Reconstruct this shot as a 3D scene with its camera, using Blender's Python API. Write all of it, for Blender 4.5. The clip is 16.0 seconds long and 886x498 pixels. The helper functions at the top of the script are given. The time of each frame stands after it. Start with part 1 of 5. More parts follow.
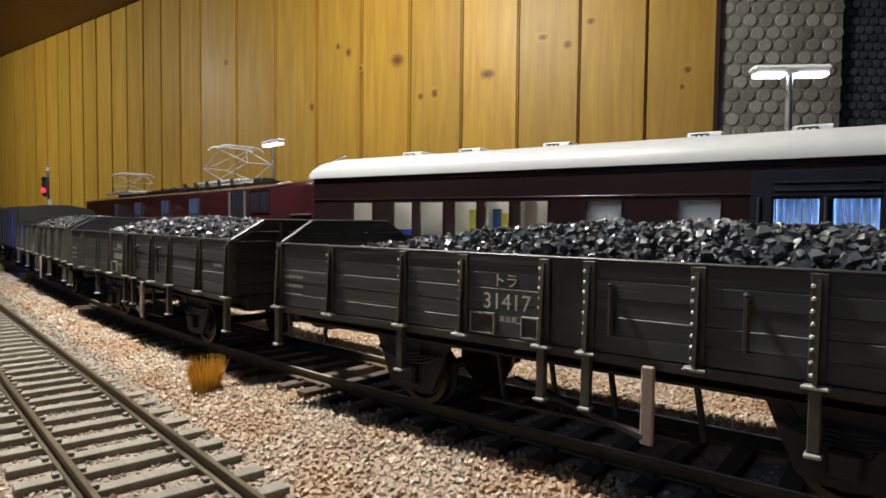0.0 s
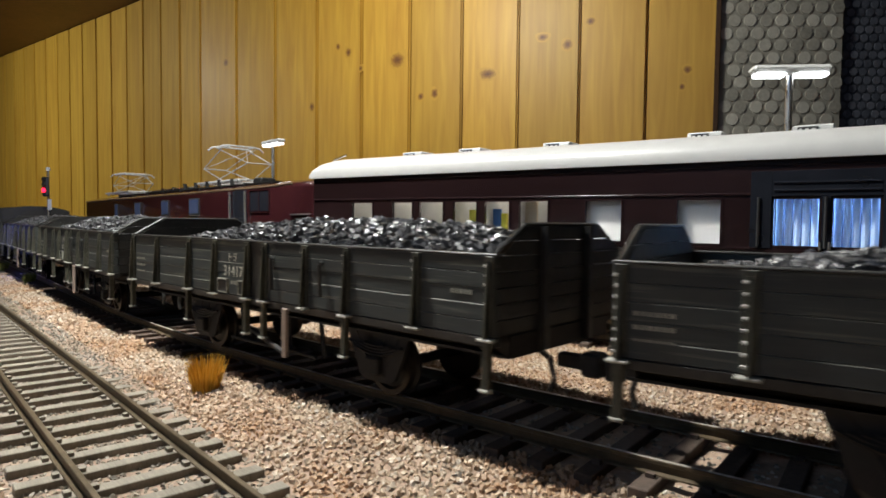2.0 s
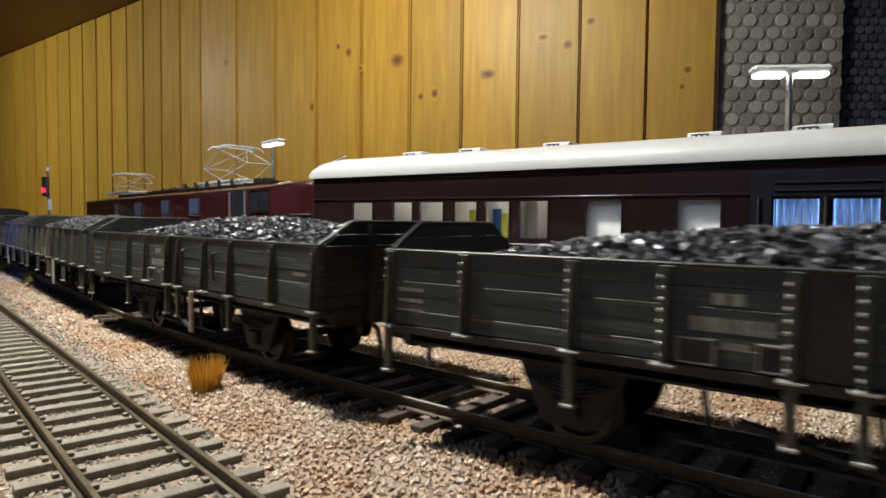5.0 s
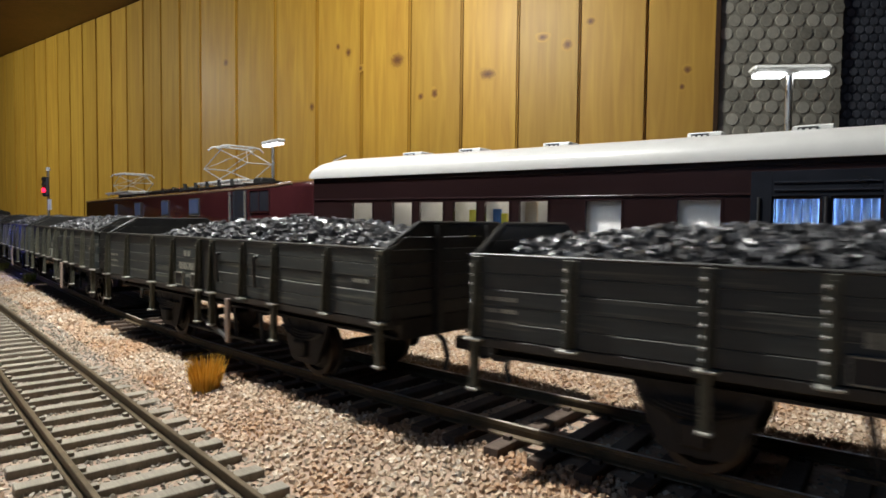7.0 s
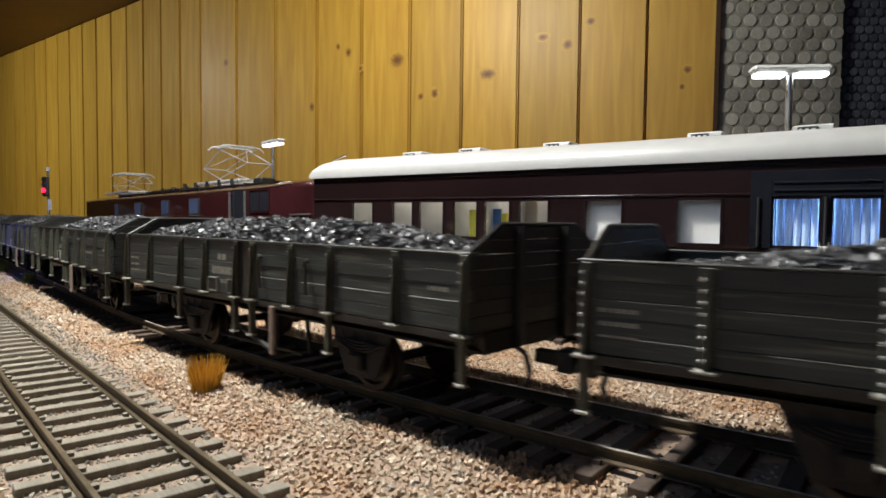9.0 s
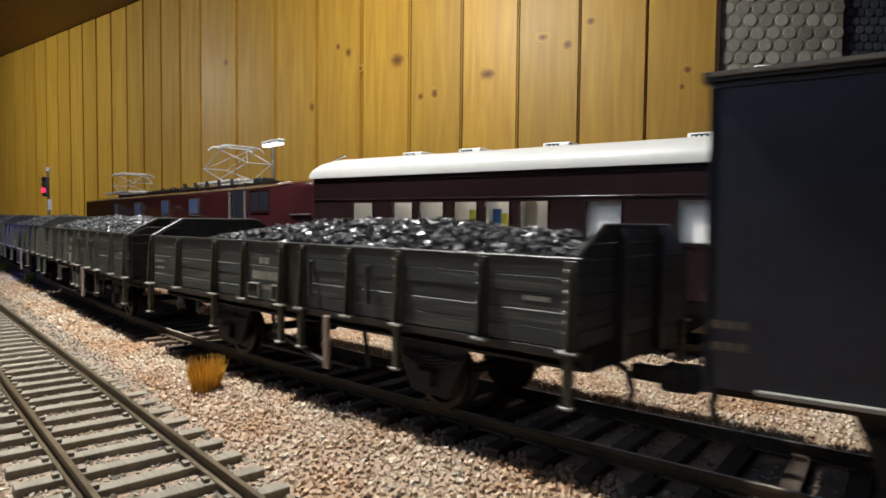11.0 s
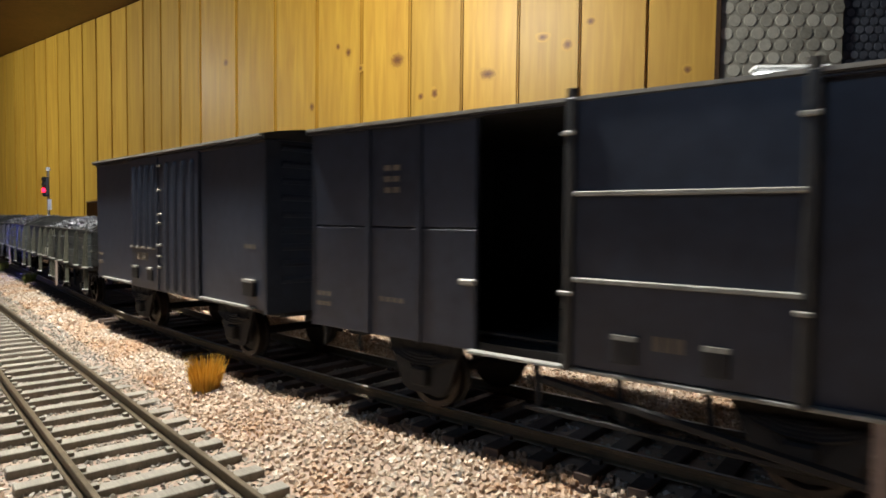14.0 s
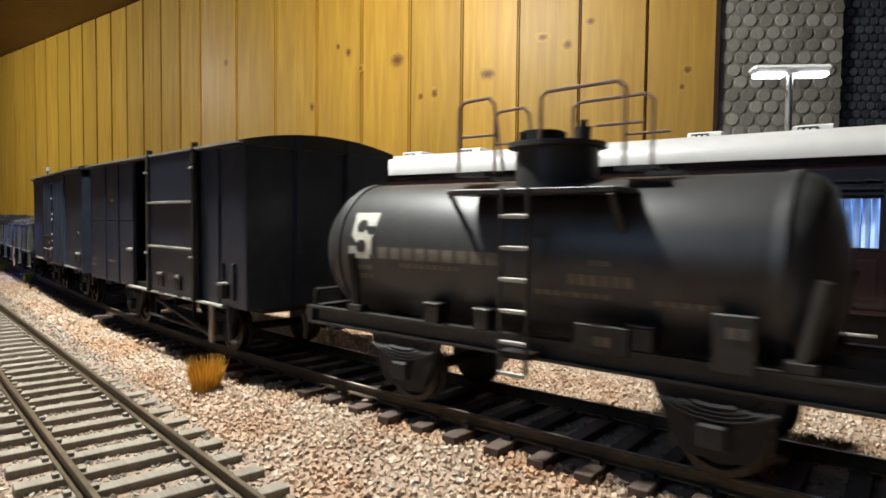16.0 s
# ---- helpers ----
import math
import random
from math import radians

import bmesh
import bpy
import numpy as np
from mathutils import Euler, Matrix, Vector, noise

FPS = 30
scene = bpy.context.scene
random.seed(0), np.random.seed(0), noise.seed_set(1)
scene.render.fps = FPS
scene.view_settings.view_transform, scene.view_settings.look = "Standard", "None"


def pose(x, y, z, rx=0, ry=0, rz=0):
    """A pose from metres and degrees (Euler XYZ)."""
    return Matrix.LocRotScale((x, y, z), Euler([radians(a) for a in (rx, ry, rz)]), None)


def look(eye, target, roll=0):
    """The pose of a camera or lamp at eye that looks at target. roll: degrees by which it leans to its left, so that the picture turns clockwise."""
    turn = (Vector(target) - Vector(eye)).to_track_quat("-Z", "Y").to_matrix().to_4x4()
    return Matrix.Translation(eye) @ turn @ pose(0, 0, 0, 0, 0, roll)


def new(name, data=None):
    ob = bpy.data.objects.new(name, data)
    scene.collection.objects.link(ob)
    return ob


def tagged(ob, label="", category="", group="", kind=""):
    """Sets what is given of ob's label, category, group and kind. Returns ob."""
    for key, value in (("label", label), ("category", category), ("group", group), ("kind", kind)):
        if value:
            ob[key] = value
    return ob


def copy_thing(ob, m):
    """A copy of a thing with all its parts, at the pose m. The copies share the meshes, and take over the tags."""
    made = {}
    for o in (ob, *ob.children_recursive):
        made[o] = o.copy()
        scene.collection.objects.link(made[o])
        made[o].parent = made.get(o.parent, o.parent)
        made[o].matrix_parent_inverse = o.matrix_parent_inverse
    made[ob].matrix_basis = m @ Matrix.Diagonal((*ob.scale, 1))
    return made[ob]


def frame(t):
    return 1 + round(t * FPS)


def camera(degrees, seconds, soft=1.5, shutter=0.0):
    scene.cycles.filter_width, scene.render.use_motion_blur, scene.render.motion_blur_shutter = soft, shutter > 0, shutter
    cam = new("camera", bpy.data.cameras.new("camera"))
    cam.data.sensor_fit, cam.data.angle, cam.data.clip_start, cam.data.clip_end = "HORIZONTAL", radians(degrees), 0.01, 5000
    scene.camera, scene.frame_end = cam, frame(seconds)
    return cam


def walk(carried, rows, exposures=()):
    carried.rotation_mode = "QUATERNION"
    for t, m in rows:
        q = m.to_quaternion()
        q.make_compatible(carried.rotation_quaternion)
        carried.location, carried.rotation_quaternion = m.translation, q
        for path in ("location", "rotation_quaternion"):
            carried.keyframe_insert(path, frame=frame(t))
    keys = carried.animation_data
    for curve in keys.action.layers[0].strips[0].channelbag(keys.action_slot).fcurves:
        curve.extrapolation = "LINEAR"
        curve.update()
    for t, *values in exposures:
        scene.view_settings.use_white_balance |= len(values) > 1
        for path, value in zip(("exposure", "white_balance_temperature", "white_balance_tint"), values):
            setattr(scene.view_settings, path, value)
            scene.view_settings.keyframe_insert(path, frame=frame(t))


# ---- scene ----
MM = 0.001
F_LENS = 1108.0
cam = camera(math.degrees(2 * math.atan(784 / F_LENS)), 16.0, soft=1.7, shutter=0.5)
eye = pose(0, 0, 0.0287, 90 - 2.631, 0, 0) @ pose(0, 0, 0, 0, 0, 0.653)
walk(cam, [(0, eye), (16, eye)], exposures=[(0, 0.10), (11.5, 0.08), (13.2, 0.44), (16, 0.38)])

# ---- light ----
world = bpy.data.worlds.new("room_dusk")
scene.world = world
world.use_nodes = True
world.node_tree.nodes["Background"].inputs["Color"].default_value = (0.55, 0.65, 1.0, 1)
world.node_tree.nodes["Background"].inputs["Strength"].default_value = 0.02


def lamp(name, at, aim, power, size, colour):
    data = bpy.data.lights.new(name, "AREA")
    data.shape, data.size, data.energy, data.color = "DISK", size, power, colour
    ob = new(name, data)
    ob.matrix_world = look([c * MM for c in at], [c * MM for c in aim])
    return ob


WARM = (0.97, 0.96, 0.86)
lamp("hanging_lamp", (-93, 136, 234), (-72, 116, 0), 1.42, 0.020, (0.97, 0.97, 0.93))
# Unseen wall lights below the ceiling, set by the brightness of the boards.
lamp("unseen_room_light", (-190, 620, 494), (40, 1000, 200), 4.1, 0.16, WARM)
lamp("unseen_room_light", (-1330, 1000, 494), (-1200, 1500, 60), 6.2, 0.14, (0.93, 0.97, 0.95))
# Unseen cool fill from the front left, added to lift dark sides.
lamp("unseen_room_light", (-560, -420, 494), (0, 120, 0), 1.15, 0.40, (0.40, 0.62, 1.0))
lamp("blue_indicator_lamp", (-226, 296, 19), (-200, 330, 20), 0.007, 0.006, (0.12, 0.16, 1.0))

# ---- track plan, in millimetres: an arc between two straights ----
TH0, K, Y0, SA, SB = -0.69779, 0.001066, 107.2, -150.0, 160.0


def track(s, lat=0.0):
    """Place and heading at s along the goods track, lat to its far side."""
    c = min(max(s, SA), SB)
    th = TH0 + K * c
    x = (math.sin(th) - math.sin(TH0)) / K
    y = Y0 - (math.cos(th) - math.cos(TH0)) / K
    x += math.cos(th) * (s - c) - math.sin(th) * lat
    y += math.sin(th) * (s - c) + math.cos(th) * lat
    return x, y, th


def stand(a, b):
    """Pose of a vehicle whose axles stand at a and b along the goods track."""
    x0, y0, _ = track(a)
    x1, y1, _ = track(b)
    return pose((x0 + x1) / 2 * MM, (y0 + y1) / 2 * MM, 0, 0, 0, math.degrees(math.atan2(y1 - y0, x1 - x0)))


GONE = [(0, 0), (0.3, -0.2), (0.5, -2), (0.75, -8.4), (1, -18.2), (1.3, -32), (1.5, -42.3), (2, -62.8), (2.5, -84.6), (3, -110.6), (3.5, -138.2), (4, -165.7)]
GONE += [(t, -165.7 - 54 * (t - 4)) for t in range(5, 17)]


def gone(t):
    for (t0, g0), (t1, g1) in zip(GONE, GONE[1:]):
        if t <= t1:
            return g0 + (g1 - g0) * (t - t0) / (t1 - t0)


# ---- materials ----
def nodes_of(name):
    m = bpy.data.materials.new(name)
    m.use_nodes = True
    return m, m.node_tree.nodes, m.node_tree.links, m.node_tree.nodes["Principled BSDF"]


def mat(name, lo, hi, rough=0.6, metal=0.0, grain=1.5, stretch=(1, 1, 1), bump=0.15, spread=0.25, coat=0.0):
    """Painted or raw surface: two scales of noise between two colours, with fine relief; grain in millimetres."""
    m, n, l, b = nodes_of(name)
    tc = n.new("ShaderNodeTexCoord")
    mp = n.new("ShaderNodeMapping")
    mp.inputs["Scale"].default_value = stretch
    info = n.new("ShaderNodeObjectInfo")
    l.new(tc.outputs["Object"], mp.inputs["Vector"])
    fine, wide = n.new("ShaderNodeTexNoise"), n.new("ShaderNodeTexNoise")
    for t, sc in ((fine, 1000 / grain), (wide, 1000 / (grain * 9))):
        t.noise_dimensions = "4D"
        t.inputs["Scale"].default_value, t.inputs["Detail"].default_value = sc, 4
        l.new(mp.outputs["Vector"], t.inputs["Vector"])
        l.new(info.outputs["Random"], t.inputs["W"])
    add = n.new("ShaderNodeMath")
    add.operation = "ADD"
    l.new(fine.outputs["Fac"], add.inputs[0])
    l.new(wide.outputs["Fac"], add.inputs[1])
    rnd = n.new("ShaderNodeMath")
    rnd.operation, rnd.inputs[1].default_value = "MULTIPLY_ADD", spread
    l.new(info.outputs["Random"], rnd.inputs[0])
    l.new(add.outputs[0], rnd.inputs[2])
    ramp = n.new("ShaderNodeMapRange")
    ramp.inputs["From Min"].default_value, ramp.inputs["From Max"].default_value = 0.75, 1.3 + spread
    l.new(rnd.outputs[0], ramp.inputs["Value"])
    mix = n.new("ShaderNodeMix")
    mix.data_type = "RGBA"
    mix.inputs["A"].default_value, mix.inputs["B"].default_value = (*lo, 1), (*hi, 1)
    l.new(ramp.outputs["Result"], mix.inputs["Factor"])
    l.new(mix.outputs["Result"], b.inputs["Base Color"])
    b.inputs["Metallic"].default_value = metal
    rr = n.new("ShaderNodeMapRange")
    rr.inputs["To Min"].default_value, rr.inputs["To Max"].default_value = max(rough - 0.1, 0.03), min(rough + 0.12, 1)
    l.new(wide.outputs["Fac"], rr.inputs["Value"])
    l.new(rr.outputs["Result"], b.inputs["Roughness"])
    b.inputs["Coat Weight"].default_value, b.inputs["Coat Roughness"].default_value = coat, 0.08
    bp = n.new("ShaderNodeBump")
    bp.inputs["Strength"].default_value, bp.inputs["Distance"].default_value = bump, grain * 0.0002
    l.new(fine.outputs["Fac"], bp.inputs["Height"])
    l.new(bp.outputs["Normal"], b.inputs["Normal"])
    return m


def speckled(name, colours, rough=0.85, metal=0.0, grain=0.5, patch=70, stain=(1, 1, 1)):
    """Loose grains: each island takes a colour of its own."""
    m, n, l, b = nodes_of(name)
    g = n.new("ShaderNodeNewGeometry")
    r = n.new("ShaderNodeValToRGB")
    r.color_ramp.interpolation = "LINEAR"
    for i, c in enumerate(colours):
        e = r.color_ramp.elements[i] if i < 2 else r.color_ramp.elements.new(i / (len(colours) - 1))
        e.position, e.color = i / (len(colours) - 1), (*c, 1)
    tc, t = n.new("ShaderNodeTexCoord"), n.new("ShaderNodeTexNoise")
    t.inputs["Scale"].default_value, t.inputs["Detail"].default_value = 1000 / grain, 3
    l.new(tc.outputs["Object"], t.inputs["Vector"])
    l.new(g.outputs["Random Per Island"], r.inputs["Fac"])
    wide = n.new("ShaderNodeTexNoise")
    wide.inputs["Scale"].default_value, wide.inputs["Detail"].default_value = patch, 3
    l.new(tc.outputs["Object"], wide.inputs["Vector"])
    rg = n.new("ShaderNodeMapRange")
    rg.inputs["From Min"].default_value, rg.inputs["From Max"].default_value, rg.inputs["To Max"].default_value = 0.42, 0.66, 0.75
    l.new(wide.outputs["Fac"], rg.inputs["Value"])
    tin = n.new("ShaderNodeMix")
    tin.data_type, tin.blend_type = "RGBA", "MULTIPLY"
    tin.inputs["B"].default_value = (*stain, 1)
    l.new(rg.outputs[0], tin.inputs["Factor"])
    l.new(r.outputs["Color"], tin.inputs["A"])
    l.new(tin.outputs["Result"], b.inputs["Base Color"])
    b.inputs["Roughness"].default_value, b.inputs["Metallic"].default_value = rough, metal
    bp = n.new("ShaderNodeBump")
    bp.inputs["Strength"].default_value, bp.inputs["Distance"].default_value = 0.4, grain * 0.0003
    l.new(t.outputs["Fac"], bp.inputs["Height"])
    l.new(bp.outputs["Normal"], b.inputs["Normal"])
    return m


def glow(name, colour, power):
    m, n, l, b = nodes_of(name)
    b.inputs["Base Color"].default_value = (*colour, 1)
    b.inputs["Emission Color"].default_value = (*colour, 1)
    b.inputs["Emission Strength"].default_value = power
    return m


def glass(name, tint=(1, 1, 1), rough=0.02):
    m, n, l, b = nodes_of(name)
    b.inputs["Base Color"].default_value = (*tint, 1)
    b.inputs["Transmission Weight"].default_value, b.inputs["Roughness"].default_value, b.inputs["IOR"].default_value = 1, rough, 1.45
    return m


def pine(name, lo, hi, knots=True):
    """Varnished knotty pine: long grain along z, knots, a tone for each board."""
    m, n, l, b = nodes_of(name)
    tc, info = n.new("ShaderNodeTexCoord"), n.new("ShaderNodeObjectInfo")
    shift = n.new("ShaderNodeVectorMath")
    shift.operation = "MULTIPLY_ADD"
    shift.inputs[1].default_value = (3.1, 0, 7.7)
    cmb = n.new("ShaderNodeCombineXYZ")
    for i in range(3):
        l.new(info.outputs["Random"], cmb.inputs[i])
    l.new(cmb.outputs[0], shift.inputs[0])
    l.new(tc.outputs["Object"], shift.inputs[2])
    mp = n.new("ShaderNodeMapping")
    mp.inputs["Scale"].default_value = (1, 1, 0.07)
    l.new(shift.outputs[0], mp.inputs["Vector"])
    g = n.new("ShaderNodeTexNoise")
    g.inputs["Scale"].default_value, g.inputs["Detail"].default_value, g.inputs["Distortion"].default_value = 95, 5, 0.6
    l.new(mp.outputs[0], g.inputs["Vector"])
    w = n.new("ShaderNodeTexNoise")
    w.inputs["Scale"].default_value = 12
    l.new(mp.outputs[0], w.inputs["Vector"])
    mix = n.new("ShaderNodeMix")
    mix.data_type = "RGBA"
    mix.inputs["A"].default_value, mix.inputs["B"].default_value = (*lo, 1), (*hi, 1)
    s = n.new("ShaderNodeMath")
    s.operation = "MULTIPLY_ADD"
    s.inputs[1].default_value = 0.6
    l.new(w.outputs["Fac"], s.inputs[0])
    l.new(g.outputs["Fac"], s.inputs[2])
    rg = n.new("ShaderNodeMapRange")
    rg.inputs["From Min"].default_value, rg.inputs["From Max"].default_value = 0.5, 1.1
    l.new(s.outputs[0], rg.inputs["Value"])
    l.new(rg.outputs[0], mix.inputs["Factor"])
    tone = n.new("ShaderNodeHueSaturation")
    tr = n.new("ShaderNodeMapRange")
    tr.inputs["To Min"].default_value, tr.inputs["To Max"].default_value = 0.82, 1.12
    l.new(info.outputs["Random"], tr.inputs["Value"])
    l.new(tr.outputs[0], tone.inputs["Value"])
    l.new(mix.outputs["Result"], tone.inputs["Color"])
    l.new(tone.outputs[0], b.inputs["Base Color"])
    b.inputs["Roughness"].default_value = 0.5
    b.inputs["Coat Weight"].default_value, b.inputs["Coat Roughness"].default_value = 0.05, 0.3
    bp = n.new("ShaderNodeBump")
    bp.inputs["Strength"].default_value, bp.inputs["Distance"].default_value = 0.12, 0.0006
    l.new(g.outputs["Fac"], bp.inputs["Height"])
    l.new(bp.outputs["Normal"], b.inputs["Normal"])
    return m


M_PINE = pine("varnished_pine", (0.44, 0.225, 0.024), (0.66, 0.395, 0.052))


def knot_wood(name):
    """A knot: dark heart, rings, and an edge that runs out into the board."""
    m, n, l, b = nodes_of(name)
    tc, mp, ln, t, ad, r = (n.new("ShaderNode" + k) for k in ("TexCoord", "Mapping", "VectorMath", "TexNoise", "Math", "ValToRGB"))
    mp.inputs["Location"].default_value, mp.inputs["Scale"].default_value = (-1, 0, -1), (2, 0, 2)
    l.new(tc.outputs["Generated"], mp.inputs["Vector"])
    ln.operation = "LENGTH"
    l.new(mp.outputs[0], ln.inputs[0])
    t.inputs["Scale"].default_value, t.inputs["Detail"].default_value = 260, 4
    l.new(tc.outputs["Object"], t.inputs["Vector"])
    ad.operation, ad.inputs[1].default_value = "MULTIPLY_ADD", 0.55
    l.new(t.outputs["Fac"], ad.inputs[0])
    l.new(ln.outputs["Value"], ad.inputs[2])
    e = r.color_ramp.elements
    e[0].position, e[0].color = 0.25, (0.10, 0.035, 0.009, 1)
    e[1].position, e[1].color = 1.15, (0.55, 0.315, 0.039, 1)
    for p, col in ((0.5, (0.19, 0.075, 0.014, 1)), (0.72, (0.32, 0.15, 0.02, 1)), (0.9, (0.44, 0.235, 0.029, 1))):
        e.new(min(p, 1.0)).color = col
    e[-1].position = 1.0
    l.new(ad.outputs[0], r.inputs["Fac"])
    l.new(r.outputs["Color"], b.inputs["Base Color"])
    b.inputs["Roughness"].default_value = 0.5
    return m


M_KNOT = knot_wood("pine_knot")
M_CEIL = pine("brown_ceiling_wood", (0.10, 0.04, 0.015), (0.17, 0.075, 0.028))
M_GROOVE = mat("dark_wood_groove", (0.03, 0.012, 0.004), (0.06, 0.025, 0.008), 0.8, 0, 3)
M_GROUT = mat("grey_tile_grout", (0.32, 0.305, 0.265), (0.47, 0.455, 0.40), 0.85, 0, 2)
M_TILE = mat("pale_stone_disc", (0.31, 0.30, 0.26), (0.84, 0.82, 0.74), 0.5, 0, 4, spread=1.3)
# Darker disc and grout colours carry the shade on the second wall.
M_TILED = mat("shaded_blue_grey_disc", (0.07, 0.082, 0.115), (0.22, 0.24, 0.30), 0.5, 0, 4, spread=0.9)
M_GROUTD = mat("shaded_blue_grey_grout", (0.065, 0.076, 0.098), (0.105, 0.12, 0.15), 0.8, 0, 3)
M_EARTH = mat("ballast_bed", (0.17, 0.11, 0.075), (0.40, 0.29, 0.21), 0.95, 0, 1.0, bump=0.8)
M_STONE = speckled("ballast_stone", [(0.28, 0.185, 0.115), (0.42, 0.305, 0.21), (0.52, 0.41, 0.30), (0.36, 0.26, 0.18), (0.60, 0.51, 0.40), (0.45, 0.335, 0.23), (0.61, 0.55, 0.465)], stain=(0.86, 0.62, 0.42))
M_STONEG = speckled("grey_ballast_stone", [(0.10, 0.088, 0.07), (0.20, 0.172, 0.135), (0.28, 0.245, 0.20), (0.42, 0.375, 0.315)], stain=(0.85, 0.75, 0.6))
M_SLEEPER = mat("grey_weathered_sleeper", (0.145, 0.125, 0.095), (0.27, 0.24, 0.19), 0.85, 0, 0.8, (0.3, 3, 1), 0.4)
M_SLEEPB = mat("brown_sleeper", (0.045, 0.03, 0.022), (0.11, 0.075, 0.055), 0.85, 0, 0.8, bump=0.4)
M_RAIL = mat("rusty_rail", (0.065, 0.046, 0.024), (0.15, 0.11, 0.062), 0.5, 0.35, 1.2)
M_RAILTOP = mat("worn_rail_head", (0.50, 0.46, 0.40), (0.76, 0.71, 0.63), 0.42, 0.75, 2)


def worn_boards(name):
    """Black painted boards whose paint is rubbed to pale grey-green along the grain."""
    m = mat(name, (0.019, 0.0235, 0.0235), (0.042, 0.050, 0.048), 0.6, 0, 1.1, (0.12, 1, 1), 0.35, 0.3)
    n, l, b = m.node_tree.nodes, m.node_tree.links, m.node_tree.nodes["Principled BSDF"]
    old = b.inputs["Base Color"].links[0].from_socket
    tc, mp, t, r, mix = n.new("ShaderNodeTexCoord"), n.new("ShaderNodeMapping"), n.new("ShaderNodeTexNoise"), n.new("ShaderNodeMapRange"), n.new("ShaderNodeMix")
    info, add = n.new("ShaderNodeObjectInfo"), n.new("ShaderNodeVectorMath")
    add.operation = "ADD"
    mp.inputs["Scale"].default_value = (0.09, 1, 2.6)
    t.inputs["Scale"].default_value, t.inputs["Detail"].default_value, t.inputs["Roughness"].default_value = 420, 6, 0.65
    l.new(tc.outputs["Object"], add.inputs[0])
    l.new(info.outputs["Random"], add.inputs[1])
    l.new(add.outputs[0], mp.inputs["Vector"])
    l.new(mp.outputs[0], t.inputs["Vector"])
    l.new(t.outputs["Fac"], r.inputs["Value"])
    r.inputs["From Min"].default_value, r.inputs["From Max"].default_value, r.inputs["To Max"].default_value = 0.55, 0.72, 0.85
    mix.data_type = "RGBA"
    mix.inputs["B"].default_value = (0.13, 0.135, 0.105, 1)
    l.new(r.outputs[0], mix.inputs["Factor"])
    l.new(old, mix.inputs["A"])
    l.new(mix.outputs["Result"], b.inputs["Base Color"])
    return m


M_PLANK = worn_boards("weathered_black_board")
M_IRON = mat("weathered_black_iron", (0.010, 0.010, 0.010), (0.036, 0.035, 0.031), 0.45, 0.1, 0.9, bump=0.25)
M_STAKE = mat("olive_dusted_iron", (0.018, 0.0185, 0.014), (0.075, 0.074, 0.05), 0.55, 0.1, 0.8)
# Rivet heads: dust and highlight together in one pale grey.
M_RIVET = mat("rivet_dust_and_glint", (0.34, 0.34, 0.31), (0.62, 0.62, 0.57), 0.4, 0.1, 0.5)
# Pale iron whose brightness includes highlights of feet, tips and gutters.
M_DUSTGLINT = mat("dust_and_glint_iron", (0.16, 0.158, 0.135), (0.40, 0.39, 0.34), 0.55, 0.1, 0.7)
M_UNDER = mat("dark_underframe", (0.006, 0.0055, 0.005), (0.018, 0.016, 0.014), 0.7, 0.1, 1.0)
M_WHEEL = mat("brown_wheel_steel", (0.006, 0.0052, 0.005), (0.015, 0.013, 0.011), 0.5, 0.3, 1.0)
M_TYRE = mat("worn_tyre", (0.03, 0.024, 0.02), (0.09, 0.074, 0.06), 0.4, 0.7, 1.0)
M_COAL = speckled("coal", [(0.014, 0.014, 0.015), (0.055, 0.055, 0.058), (0.026, 0.026, 0.028), (0.12, 0.12, 0.125), (0.04, 0.04, 0.043), (0.20, 0.20, 0.205)], 0.33, 0.0, 0.7)
M_WHITE = mat("faded_white_lettering", (0.34, 0.34, 0.28), (0.62, 0.62, 0.52), 0.7, 0, 0.5)
M_FADED = mat("faded_grey_lettering", (0.16, 0.16, 0.13), (0.34, 0.34, 0.28), 0.7, 0, 0.5)
# Wear and edge highlight in one pale grey for the plank bevels.
M_EDGELIT = mat("worn_edge_highlight", (0.03, 0.032, 0.027), (0.20, 0.20, 0.165), 0.6, 0, 0.9, (0.15, 1, 1))
M_TAN = mat("faded_tan_lettering", (0.09, 0.077, 0.055), (0.16, 0.135, 0.10), 0.7, 0, 0.5)
M_LEVER = mat("pale_pink_lever", (0.20, 0.15, 0.12), (0.32, 0.245, 0.20), 0.6, 0, 0.8)
M_VAN = mat("satin_black_van", (0.012, 0.016, 0.026), (0.026, 0.034, 0.053), 0.38, 0, 2.5, bump=0.06, spread=0.1)
M_VANROOF = mat("black_van_roof", (0.014, 0.014, 0.014), (0.03, 0.03, 0.03), 0.35, 0, 3)
M_TANK = mat("satin_black_tank", (0.026, 0.026, 0.0255), (0.048, 0.048, 0.046), 0.40, 0.0, 3, bump=0.04, spread=0.1)
M_TANK.node_tree.nodes["Principled BSDF"].inputs["Specular IOR Level"].default_value = 0.5
M_COACH = mat("dark_brown_coach_paint", (0.012, 0.006, 0.0065), (0.020, 0.0095, 0.010), 0.22, 0, 6, bump=0.02, coat=0.6)
M_ROOF = mat("pale_grey_roof", (0.40, 0.395, 0.38), (0.48, 0.475, 0.455), 0.4, 0, 5, bump=0.03)
M_LOCO = mat("maroon_loco_paint", (0.021, 0.005, 0.007), (0.037, 0.009, 0.0105), 0.2, 0, 6, bump=0.02, coat=0.7)
